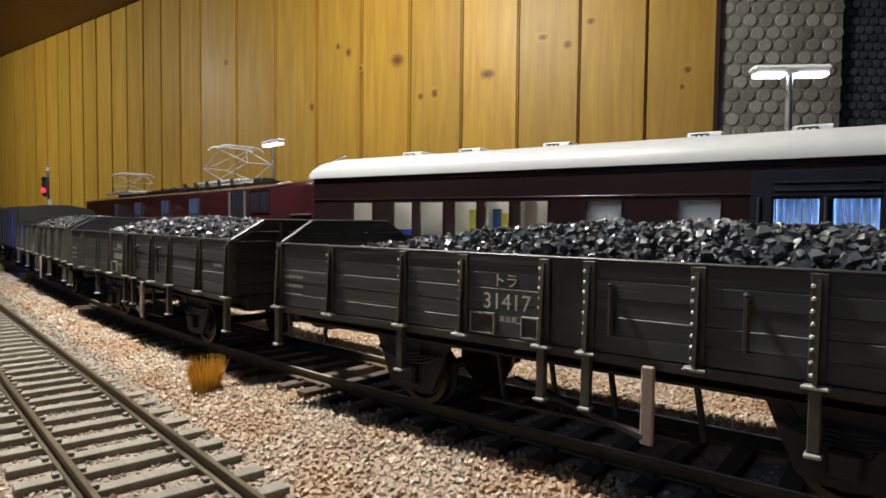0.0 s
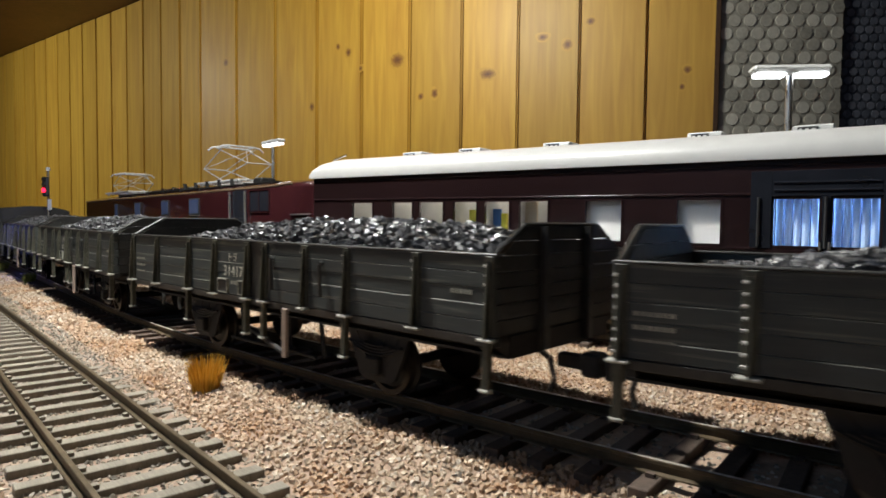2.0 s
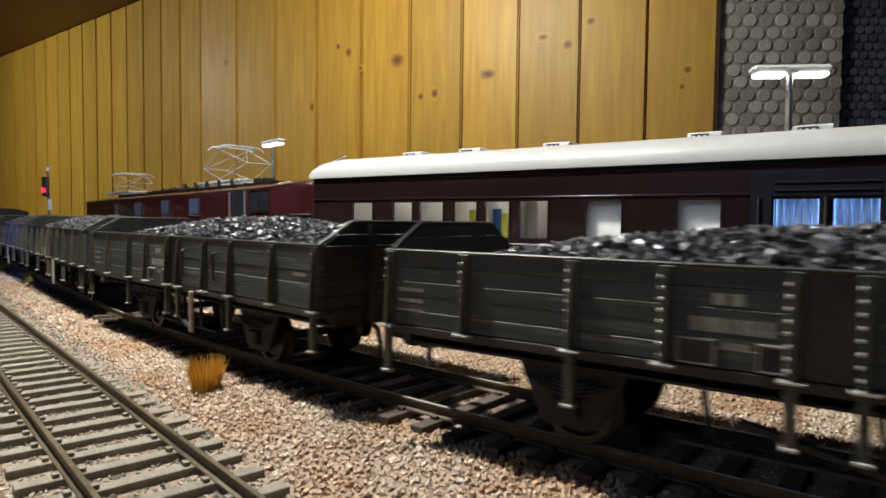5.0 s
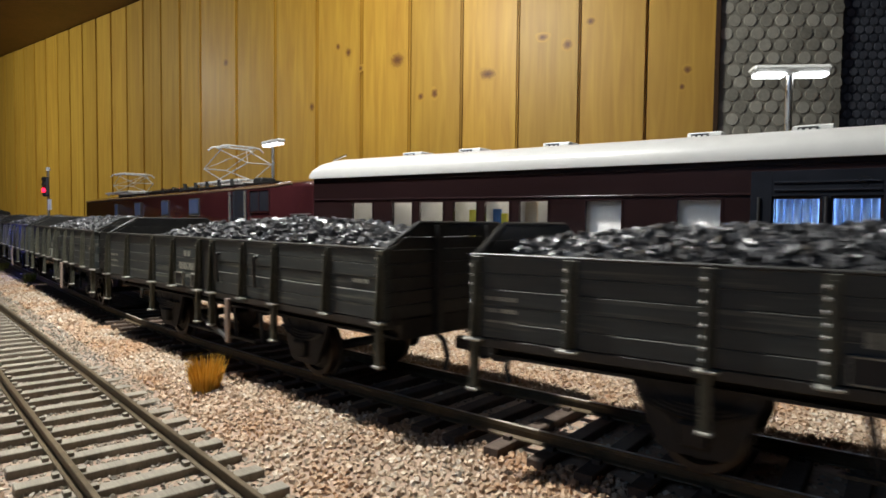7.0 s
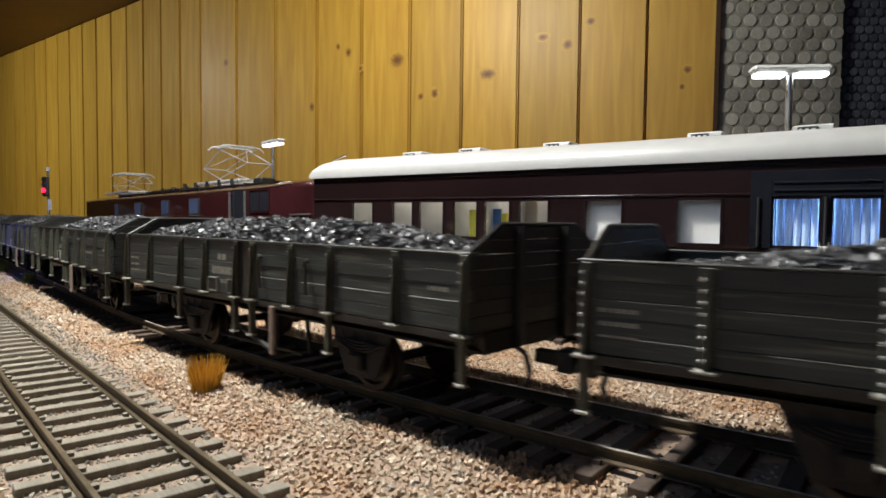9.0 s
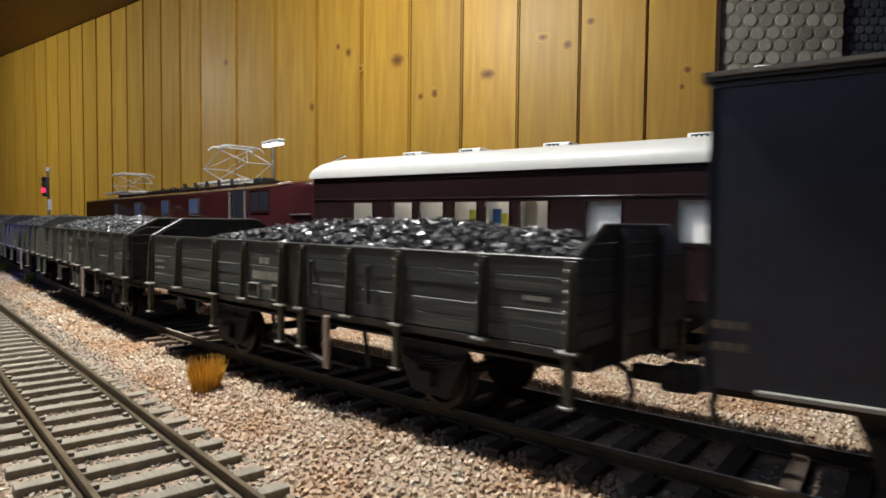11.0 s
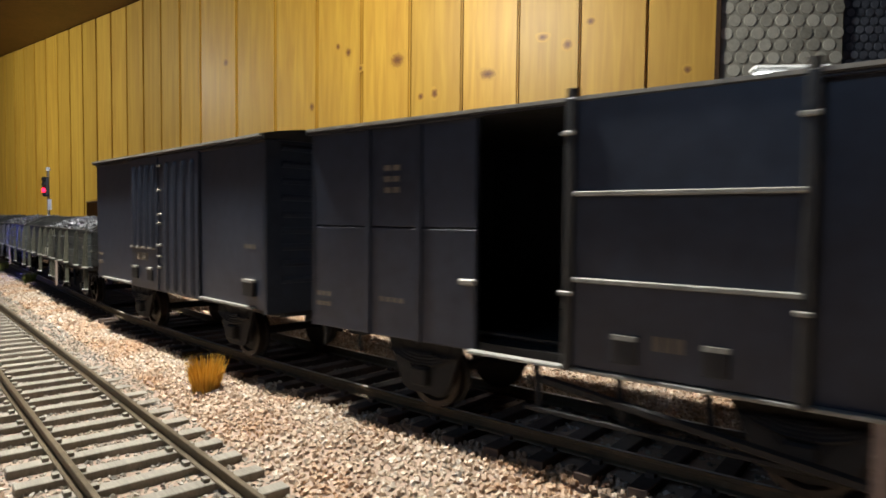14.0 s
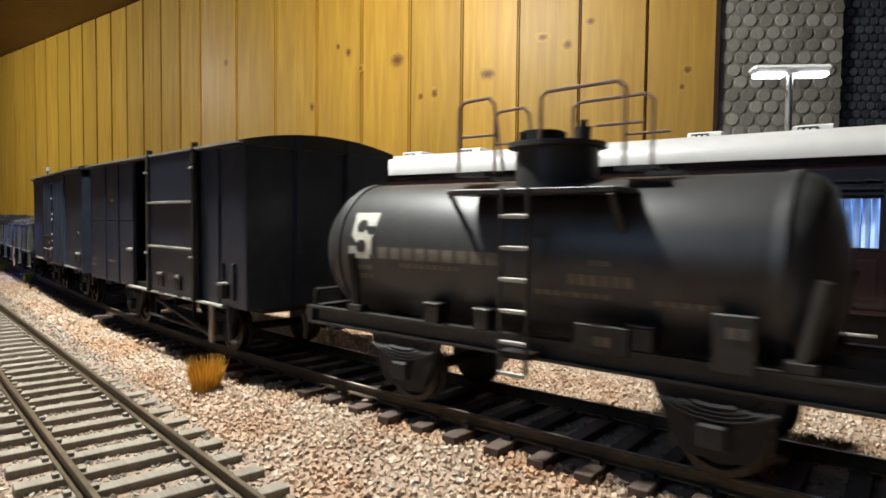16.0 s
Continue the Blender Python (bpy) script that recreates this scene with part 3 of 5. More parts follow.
def coal_mesh(seed):
    rng = random.Random(seed)
    pl = []
    peak = rng.uniform(-12, 12)
    for i in range(4300):
        u, v = rng.uniform(-50.5, 51.5), rng.uniform(-15.6, 15.6)
        e = 1 - abs((u - peak) / (52 + abs(peak))) ** 2.1
        h = 21.6 + 6.6 * max(e, 0) * (1 - 0.55 * abs(v / 15.6) ** 2.2)
        h += 0.8 * noise.noise(Vector((u * 0.13, v * 0.2, seed)))
        pl.append((u, v, h + rng.uniform(-0.7, 0.6), rng.choice((0.35, 0.42, 0.5, 0.55, 0.62, 0.7, 0.9))))
    vs, fs = rocks(pl, rng)
    # bed that fills the wagon below the stones
    k = len(vs)
    nu, nv = 26, 7
    for i in range(nu):
        for j in range(nv):
            u, v = -51 + 102 * i / (nu - 1), -15.8 + 31.6 * j / (nv - 1)
            e = 1 - abs((u - peak) / (52 + abs(peak))) ** 2.1
            h = 20.7 + 6.4 * max(e, 0) * (1 - 0.55 * abs(v / 15.6) ** 2.2)
            vs.append((u * MM, v * MM, h * MM))
    fs += [(k + i * nv + j, k + (i + 1) * nv + j, k + (i + 1) * nv + j + 1, k + i * nv + j + 1) for i in range(nu - 1) for j in range(nv - 1)]
    me = bpy.data.meshes.new("coal_load")
    me.from_pydata(vs, [], fs)
    me.materials.append(M_COAL)
    return me


COALS = [coal_mesh(i) for i in range(3)]


def stake_mesh():
    bm = bmesh.new()
    box(bm, -0.75, 0.75, -0.35, 0.1, 0.0, ZT - ZB, 0.08)
    prism(bm, [(-1.35, 0.0), (-0.35, 0.0), (-0.35, ZT - ZB - 0.6), (-0.7, ZT - ZB - 0.6)], -0.2, 0.2)
    return mesh("stake", bm, M_STAKE)


def rivet_mesh():
    bm = bmesh.new()
    for i in range(8):
        bmesh.ops.create_icosphere(bm, subdivisions=1, radius=0.25, matrix=Matrix.Translation((-0.46 + 0.04 * (-1) ** i, -0.42, 0.7 + i * 1.2)))
    return mesh("rivets", bm, M_RIVET, True)


def open_wagon(number=""):
    t = thing("coal_wagon", Matrix(), "weathered black planked open wagon heaped with coal", "wagon", "coal wagons")
    underframe(t, HALF - 1.0)
    bm = bmesh.new()
    box(bm, -HALF + 0.5, HALF - 0.5, -15.8, 15.8, 12.9, ZB)
    part("floor", bm, M_UNDER, t)
    # side boards: two doors a side, five boards each
    hgt = (ZT - ZB) / 5
    bm = bmesh.new()
    ln = HALF - 2.9
    box(bm, 0, ln, -0.55, 0.55, 0.015, hgt - 0.015, 0.085)
    me = mesh("plank", bm, M_PLANK)
    me.materials.append(M_EDGELIT)
    # Upward bevels: pale wear that also paints in their highlight.
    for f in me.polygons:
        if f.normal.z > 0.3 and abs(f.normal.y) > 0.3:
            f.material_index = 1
    rr = random.Random(3)
    for sd in (-1, 1):
        for u0 in (-HALF, 2.9):
            for j in range(5):
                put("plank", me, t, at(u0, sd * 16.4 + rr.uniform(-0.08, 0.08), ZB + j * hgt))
        bm = bmesh.new()
        box(bm, -2.95, 2.95, sd * 16.4 - 0.4, sd * 16.4 + 0.4, ZB, ZT)
        part("centre_panel", bm, M_IRON, t)
        bm = bmesh.new()
        box(bm, -HALF - 0.2, HALF + 0.2, sd * 16.4 - 0.75, sd * 16.4 + 0.75, ZT, ZT + 0.35, 0.1)
        part("top_rail", bm, M_IRON, t)
        bm = bmesh.new()
        box(bm, -HALF, HALF, sd * 16.3 - 0.7, sd * 16.3 + 0.7, ZB - 1.3, ZB - 0.1, 0.1)
        part("side_sill", bm, M_IRON, t)
    st, rv = stake_mesh(), rivet_mesh()
    bm = bmesh.new()
    box(bm, -1.2, 1.2, -1.35, 0.1, -0.5, -0.12, 0.12)
    foot = mesh("stake_foot", bm, M_DUSTGLINT)
    bm = bmesh.new()
    box(bm, -0.55, 0.55, -0.9, 0.1, -6.6, -0.6, 0.1)
    drop = mesh("door_stop", bm, M_STAKE)
    bm = bmesh.new()
    box(bm, -0.75, 0.75, -1.3, 0.1, -6.95, -6.55, 0.1)
    tip = mesh("door_stop_tip", bm, M_DUSTGLINT)
    for sd in (-1, 1):
        for i, u in enumerate(STK):
            turn = 0 if sd < 0 else 180
            u2 = u + (0.9 if i == 0 else -0.9 if i == 9 else 0)
            s_ = put("stake", st, t, at(u2, sd * 17.0, ZB, 0, 0, turn))
            put("rivets", rv, s_, None, "dusty grey rivet heads, glint in the colour")
            put("stake_foot", foot, t, at(u2, sd * 17.0, ZB, 0, 0, turn), "foot with a whitish highlight in its grey")
            if i in (0, 2, 4, 5, 7, 9):
                d_ = put("door_stop", drop, t, at(u2, sd * 17.0, ZB, 0, 0, turn))
                put("tip", tip, d_, None, "pale grey tip, bright glint in the colour")
    # ends with a raised middle
    for e in (-1, 1):
        x = e * (HALF - 0.6)
        zz = [ZB, ZB + 2.06, ZB + 4.12, ZB + 6.18, ZB + 8.24, ZT, 26.1, 28.0]
        for j in range(7):
            bm = bmesh.new()
            def wid(z):
                return 15.8 if z <= ZT + 0.01 else 15.8 - (z - ZT) / 3.8 * 6.0
            g = 0.07
            prism(bm, [(-wid(zz[j]), zz[j] + g), (wid(zz[j]), zz[j] + g), (wid(zz[j + 1]), zz[j + 1] - g), (-wid(zz[j + 1]), zz[j + 1] - g)], x - 0.5, x + 0.5)
            # Ends take the darker iron colour for the shade they lie in.
            part("end_plank", bm, M_IRON, t)
        bm = bmesh.new()
        pipe(bm, [(x, -16.6, ZT + 0.2), (x, -9.9, 28.2), (x, 9.9, 28.2), (x, 16.6, ZT + 0.2)], 0.36, 6)
        part("end_rail", bm, M_IRON, t)
        for yy in (-6, 6):
            bm = bmesh.new()
            box(bm, x + e * 0.5 - 0.4, x + e * 0.5 + 0.9, yy - 0.7, yy + 0.7, 11, 28)
            part("end_post", bm, M_IRON, t)
    for x in (-28, 28):
        axle_set(t, x)
        running_gear(t, x, 12.2, True)
    # hand brake lever and its guide
    bm = bmesh.new()
    box(bm, 9.6, 11.0, -18.2, -17.5, 4.6, 13.2, 0.15)
    part("brake_lever", bm, M_LEVER, t, "pale pinkish lever")
    bm = bmesh.new()
    pipe(bm, [(-8, -15, 8.2), (10, -17.8, 5.4)], 0.5)
    pipe(bm, [(-14, -14, 4.6), (14, -14, 4.6)], 0.35)
    for x in (-12, -4, 4, 14):
        pipe(bm, [(x, -13, 11), (x + 1, -13, 4.6)], 0.4)
    part("brake_rigging", bm, M_UNDER, t)
    for sx in (5.5, 12.6 + 7):
        bm = bmesh.new()
        pipe(bm, [(sx, -17, 21.6), (sx + 0.3, -17.9, 21.4), (sx + 0.2, -17.6, 16)], 0.35)
        part("door_catch", bm, M_IRON, t)
    # plates and marks
    for x0, x1 in ((-13.6, -10.0), (-5.9, -3.6)):
        bm = bmesh.new()
        box(bm, x0, x1, -17.35, -16.95, 14.3, 16.7)
        p = part("card_holder", bm, M_BLACK, t)
        bm = bmesh.new()
        for a, b, c, d in ((x0 - 0.1, x1 + 0.1, 16.65, 16.85), (x0 - 0.1, x1 + 0.1, 14.1, 14.3), (x0 - 0.1, x0 + 0.08, 14.1, 16.85), (x1 - 0.08, x1 + 0.1, 14.1, 16.85)):
            box(bm, a, b, -17.5, -16.95, c, d)
        part("card_frame", bm, M_FADED, p, "grey worn frame")
    y = -16.99
    if number:
        letters(number, 2.9, M_WHITE, t, at(-8.4, y, 18.3, 90), label="white painted number")
        letters("\u30c8\u30e9", 1.9, M_WHITE, t, at(-8.6, y, 21.0, 90), label="white painted type mark")
    else:
        bars(t, -8.4, y, 18.3, 8.2, 1.5, 8)
        bars(t, -8.6, y, 21.0, 3.4, 1.2, 2)
    for z in (15.2, 16.2):
        bars(t, -8.0, y, z, 2.6, 0.7, 3)
    for z in (15.9, 17.4, 18.9):
        bars(t, -HALF + 4.6, y, z, 4.6, 0.5, 6)
    for z in (15.4, 17.0, 19.4):
        bars(t, HALF - 5.6, y, z, 3.8, 0.6, 5)
    return t


def bars(t, x, y, z, w, h, n, m=None):
    """Marks too faint to read: short plain bars in a row."""
    for i in range(n):
        bm = bmesh.new()
        p = w / n
        box(bm, x - w / 2 + i * p, x - w / 2 + (i + 0.72) * p, y, y + 0.06, z - h / 2, z + h / 2)
        part("mark", bm, m or M_FADED, t)


def load(t, i, flip):
    c = put("coal_load", COALS[i], t, at(0, 0, 0, 0, 0, 180 if flip else 0), "heaped glossy black coal lumps")
    return tagged(c, kind="stuff")


def van_roof(t, half, z0, rise, over=0.7):
    prof = []
    for i in range(13):
        y = -17.9 + 35.8 * i / 12
        prof.append((y, z0 + rise * (1 - (y / 17.9) ** 2)))
    prof += [(17.9, z0 - 0.9), (-17.9, z0 - 0.9)]
    bm = bmesh.new()
    prism(bm, prof, -half - over, half + over)
    part("roof", bm, M_VANROOF, t, "smooth black curved roof", smooth=True)
    for sd in (-1, 1):
        bm = bmesh.new()
        box(bm, -half, half, sd * 18.1 - 0.3, sd * 18.1 + 0.3, z0 - 0.5, z0 - 0.1)
        part("gutter", bm, M_DUSTGLINT, t, "thin gutter with its highlight painted pale grey")


def van_end(t, x, e, z0, z1, rise, ribs, flat=False):
    bm = bmesh.new()
    prof = [(-17, z0), (17, z0)] + [(17 - 34 * i / 10, z1 + rise * (1 - ((17 - 34 * i / 10) / 17.9) ** 2)) for i in range(11)]
    prism(bm, prof, x - 0.5, x + 0.5)
    p = part("end_wall", bm, M_VAN, t)
    if flat:
        for i in range(9):
            bm = bmesh.new()
            z = z0 + 6 + i * 3.0
            rod(bm, (x + e * 0.1, -14, z), (x + e * 0.1, 14, z), 0.8, 8)
            part("rib", bm, M_VAN, p, smooth=True)
    else:
        for y in ribs:
            bm = bmesh.new()
            box(bm, x + e * 0.5 - 0.9, x + e * 0.5 + 0.9, y - 0.8, y + 0.8, z0, z1 + rise * 0.7)
            part("rib", bm, M_VAN, p)


def corrugated_van():
    t = thing("covered_van", Matrix(), "satin black covered van with ribbed double doors", "wagon", "vans")
    z0, z1, h = 11.5, 43.6, 45
    underframe(t, h - 1)
    for sd in (-1, 1):
        y = sd * 16.5
        for a, b, nm in ((-45, -18.6, "side_wall"), (19.2, 45, "side_wall"), (-18.4, -1.9, "door"), (0.6, 19.0, "door")):
            bm = bmesh.new()
            out = 0.55 if nm == "door" else 0.0
            box(bm, a, b, y - 0.5 + min(sd * out, 0), y + 0.5 + max(sd * out, 0), z0 + (0.3 if nm == "door" else 0.6), z1 - 1.2 if nm == "door" else z1, 0.08)
            p = part(nm, bm, M_VAN, t)
            if nm == "door":
                n = 4
                low = 22.0 if a < -10 else z0 + 1.5
                for i in range(n):
                    x = a + (i + 0.62) * (b - a) / (n + 0.25)
                    bm = bmesh.new()
                    rod(bm, (x, y + sd * 0.35, low), (x, y + sd * 0.35, z1 - 3.6), 1.3, 12)
                    for zz in (low, z1 - 3.6):
                        bmesh.ops.create_icosphere(bm, subdivisions=2, radius=1.3, matrix=Matrix.Translation((x, y + sd * 0.35, zz)))
                    part("rib", bm, M_VAN, p, smooth=True)
        bm = bmesh.new()
        box(bm, -18.5, -3.6, y + sd * 0.9 - 0.35, y + sd * 0.9 + 0.35, 21.2, 21.7)
        part("door_ledge", bm, M_DUSTGLINT, t, "dusty grey ledge")
        bm = bmesh.new()
        box(bm, -1.7, 0.5, y + sd * 0.4 - 0.4, y + sd * 0.4 + 0.4, z0 + 0.4, z1 - 1.4)
        latch = part("lock_bar", bm, M_VAN, t)
        for z in (40, 34.5, 29, 27, 22, 19.5, 17):
            bm = bmesh.new()
            box(bm, -1.6, 0.2, y + sd * 1.0 - 0.5, y + sd * 1.0 + 0.5, z, z + 0.55, 0.1)
            part("latch", bm, M_DUSTGLINT, latch, "dusty grey latch")
        for a, b in ((-40, -18.6), (19.2, 41)):
            bm = bmesh.new()
            box(bm, a, b, y + sd * 0.6 - 0.5, y + sd * 0.6 + 0.5, 12.0, 12.5, 0.1)
            part("door_rail", bm, M_DUSTGLINT, t, "pale grey rail")
        bm = bmesh.new()
        box(bm, -45, 45, y + sd * 0.5 - 0.3, y + sd * 0.5 + 0.3, z1 - 1.5, z1 - 1.0)
        part("upper_rail", bm, M_VANROOF, t)
    for x0, x1, z in ((-17.2, -13.6, 16.4), (-7.6, -4.6, 16.4), (38, 41.5, 17)):
        bm = bmesh.new()
        box(bm, x0, x1, -17.9, -17.1, z - 2.6, z, 0.1)
        p = part("card_holder", bm, M_BLACK, t)
        bm = bmesh.new()
        box(bm, x0, x1, -18.1, -17.1, z, z + 0.5)
        part("card_lip", bm, M_DUSTGLINT, p, "dusty grey lip")
    bars(t, -11, -17.6, 19.3, 7.5, 1.8, 5, M_TAN)
    bars(t, -42.5, -17.1, 16.4, 3.6, 0.8, 3, M_TAN)
    bars(t, -42.5, -17.1, 18.6, 3.6, 0.8, 3, M_TAN)
    bars(t, 39.5, -17.1, 23.5, 4.5, 0.8, 3, M_TAN)
    bars(t, 38.5, -17.1, 15.0, 4.0, 0.8, 3, M_TAN)
    van_end(t, -44.6, -1, z0, z1, 1.6, (), True)
    van_end(t, 44.6, 1, z0, z1, 1.6, (), True)
    van_roof(t, 45, z1, 1.9)
    bm = bmesh.new()
    box(bm, -44, 44, -15.5, 15.5, z0, z0 + 1)
    part("floor", bm, M_UNDER, t)
    for x in (-25, 25):
        axle_set(t, x)
        running_gear(t, x, 12.2, True)
    return t


def sliding_van():
    t = thing("covered_van", Matrix(), "satin black covered van with its sliding door open", "wagon", "vans")
    z0, z1, h = 11.5, 43.0, 45
    underframe(t, h - 1)
    for sd in (-1, 1):
        y = sd * 16.5
        for a, b in ((-45, -32.4), (-32.2, -22.4), (-22.2, -12.6), (13.6 if sd < 0 else -12.6, 34.0), (34.2, 45)):
            for c, d in (((z0, 27.5), (27.7, z1)) if a < -13 and sd < 0 else ((z0, z1),)):
                bm = bmesh.new()
                box(bm, a, b, y - 0.5, y + 0.5, c, d, 0.12)
                part("side_panel", bm, M_VAN, t)
        for x in (-32.3, -22.3, 34.1):
            bm = bmesh.new()
            box(bm, x - 0.5, x + 0.5, y + sd * 0.5 - 0.35, y + sd * 0.5 + 0.35, z0, z1)
            part("seam_bar", bm, M_VAN, t)
        bm = bmesh.new()
        box(bm, 1.5, 25.6, y + sd * 1.2 - 0.45, y + sd * 1.2 + 0.45, z0 + 0.5, z1 - 0.6, 0.1)
        door = part("sliding_door", bm, M_VAN, t, "black sliding door with two ledges, pushed open")
        for z in (22.1, 31.9):
            bm = bmesh.new()
            box(bm, 2.2, 25.4, y + sd * 1.9 - 0.5, y + sd * 1.9 + 0.5, z - 0.3, z + 0.25, 0.1)
            part("ledge", bm, M_DUSTGLINT, door, "dusty grey ledge")
        for x in (1.5, 25.6):
            bm = bmesh.new()
            box(bm, x - 0.6, x + 0.6, y + sd * 1.6 - 0.7, y + sd * 1.6 + 0.7, z0, z1 - 0.2, 0.15)
            rod(bm, (x, y + sd * 1.5, z1 - 0.2), (x, y + sd * 1.5, z1 + 0.9), 0.7, 8)
            part("door_post", bm, M_IRON, door)
            for z in (20.2, 38.5):
                bm = bmesh.new()
                box(bm, x - 0.9, x + 0.6, y + sd * 2.3 - 0.4, y + sd * 2.3 + 0.4, z, z + 0.5, 0.1)
                part("hinge", bm, M_DUSTGLINT, door, "dusty grey hinge")
        for z, m_ in ((z0 + 0.2, M_DUSTGLINT), (z1 - 0.3, M_VANROOF)):
            bm = bmesh.new()
            box(bm, -13, 38, y + sd * 1.2 - 0.6, y + sd * 1.2 + 0.6, z - 0.35, z + 0.1, 0.1)
            part("door_rail", bm, m_, t)
    bm = bmesh.new()
    box(bm, -14.8, -12.2, -18, -17, 20.2, 21.0, 0.2)
    part("door_catch", bm, M_DUSTGLINT, t, "dusty grey catch")
    for x0, x1 in ((7.0, 9.8), (16.6, 19.2), (36.5, 38.5)):
        bm = bmesh.new()
        box(bm, x0, x1, -18.6, -17.1 if x0 > 30 else -18.0, 13.2, 15.8, 0.1)
        p = part("card_holder", bm, M_BLACK, t)
        bm = bmesh.new()
        box(bm, x0, x1, -18.8, -17.1 if x0 > 30 else -18.0, 15.8, 16.3)
        part("card_lip", bm, M_DUSTGLINT, p, "dusty grey lip")
    bars(t, 13.2, -18.2, 15.8, 3.6, 1.6, 3, M_TAN)
    bars(t, -27.3, -17.15, 17.0, 5, 0.7, 4, M_TAN)
    for z in (33, 34.6, 36.2):
        bars(t, -27.3, -17.15, z, 3.4, 0.8, 2, M_TAN)
    for z in (15.2, 16.8):
        bars(t, -42, -17.15, z, 3.6, 0.7, 3, M_TAN)
    for x in (36.2, 40.6):
        bm = bmesh.new()
        box(bm, x - 0.35, x + 0.35, -17.6, -17.0, 13, 20.0, 0.1)
        part("grab_plate", bm, M_VAN, t)
    van_end(t, -44.6, -1, z0, z1, 1.9, (-6, 6))
    van_end(t, 44.6, 1, z0, z1, 1.9, (-6, 6))
    van_roof(t, 45, z1, 2.2)
    bm = bmesh.new()
    box(bm, -44, 44, -15.8, 15.8, z0, z0 + 1)
    part("floor", bm, M_UNDER, t)
    bm = bmesh.new()
    box(bm, 31.0, 32.4, -17.8, -17.1, 3.8, 11.4, 0.15)
    part("brake_lever", bm, M_LEVER, t, "pale pinkish lever")
    bm = bmesh.new()
    pipe(bm, [(-4, -14, 8.6), (31, -17.2, 5.2)], 0.6)
    pipe(bm, [(-6, -15, 5.0), (28, -15, 4.6)], 0.4)
    for x in (-5, 6, 16):
        pipe(bm, [(x, -14, 11), (x + 1, -14.6, 4.8)], 0.45)
    part("brake_rigging", bm, M_UNDER, t)
    bm = bmesh.new()
    pipe(bm, [(38, -17, 11.4), (40, -17.4, 5), (42.5, -17.4, 5)], 0.5)
    part("step", bm, M_IRON, t)
    for x in (-25, 25):
        axle_set(t, x)
        running_gear(t, x, 12.2, True)
    return t


def tank_wagon():
    t = thing("tank_wagon", Matrix(), "satin black oil tank wagon with ladder and handrails", "wagon")
    R, zc = 11.6, 23.3
    bm = bmesh.new()
    prof = [(-45.4, 0.0), (-45.0, 4.0), (-44.0, 7.4), (-42.5, 9.9), (-40.6, 11.2), (-38.6, 11.6), (29.4, 11.6), (31.2, 11.1), (32.6, 9.6), (33.6, 7.0), (34.3, 3.5), (34.6, 0.0)]
    n = 40
    rings = []
    for x, r in prof:
        rings.append([bm.verts.new((x, -r * math.cos(6.2832 * i / n), zc + r * math.sin(6.2832 * i / n))) for i in range(n)] if r else [bm.verts.new((x, 0, zc))])
    for p, q in zip(rings, rings[1:]):
        for i in range(n):
            j = (i + 1) % n
            if len(p) == 1:
                bm.faces.new((p[0], q[i], q[j]))
            elif len(q) == 1:
                bm.faces.new((p[i], q[0], p[j]))
            else:
                bm.faces.new((p[i], q[i], q[j], p[j]))
    barrel = part("barrel", bm, M_TANK, t, "satin black barrel", smooth=True)
    for x in (-38.4, 29.0):
        bm = bmesh.new()
        rod(bm, (x - 0.7, 0, zc), (x + 0.7, 0, zc), R + 0.25, 40)
        part("band", bm, M_TANK, barrel, smooth=True)
    # dome, lid and valves
    bm = bmesh.new()
    rod(bm, (-3, 0, 33), (-3, 0, 39.6), 6.1, 28)
    rod(bm, (-3, 0, 39.5), (-3, 0, 40.2), 7.3, 28)
    dome = part("dome", bm, M_TANK, t, smooth=True)
    bm = bmesh.new()
    rod(bm, (-5.5, 0, 40.3), (-5.5, 0, 42.2), 3.2, 18)
    part("lid", bm, M_IRON, dome, smooth=True)
    for i in range(6):
        a = i * 1.047
        bm = bmesh.new()
        rod(bm, (-5.5 + 3.5 * math.cos(a), 3.5 * math.sin(a), 40.3), (-5.5 + 3.5 * math.cos(a), 3.5 * math.sin(a), 41.9), 0.45, 6)
        part("lid_bolt", bm, M_IRON, dome)
    bm = bmesh.new()
    rod(bm, (1.2, 0, 40.2), (1.2, 0, 42.4), 1.1, 10)
    rod(bm, (1.2, 0, 42.4), (1.2, 0, 43.4), 0.6, 8)
    part("valve", bm, M_IRON, dome, smooth=True)
    # side platforms with brackets
    for sd in (-1, 1):
        bm = bmesh.new()
        box(bm, -12.0, 12.6, sd * 11.1 - 3.9, sd * 11.1 + 3.9, 32.2, 32.9, 0.1)
        pf = part("platform", bm, M_IRON, t)
        for x in (-11.4, 12):
            bm = bmesh.new()
            pipe(bm, [(x, sd * 14.8, 32.2), (x, sd * 10.8, 27.6)], 0.4)
            part("bracket", bm, M_IRON, pf)
        bm = bmesh.new()
        for x in (-17, 9):
            box(bm, x, x + 5.5, sd * 5 - 1.6, sd * 5 + 1.6, 35.4, 35.9)
        part("catwalk", bm, M_IRON, t)
    m_rust = mat("rusty_brown_rail", (0.15, 0.09, 0.065), (0.27, 0.18, 0.14), 0.45, 0.3, 1.5)
    for x0, x1 in ((-17.5, -11.0), (-3.0, 9.5)):
        for y in (-5.0, 5.0):
            bm = bmesh.new()
            pipe(bm, [(x0, y, 36), (x0, y, 46.2), (x0 + 1, y, 47.0), (x1 - 1, y, 47.2), (x1, y, 46.2), (x1 + (1.8 if x0 < -10 else 0), y, 36)], 0.27)
            hr = part("handrail", bm, m_rust, t, "thin rusty brown handrail")
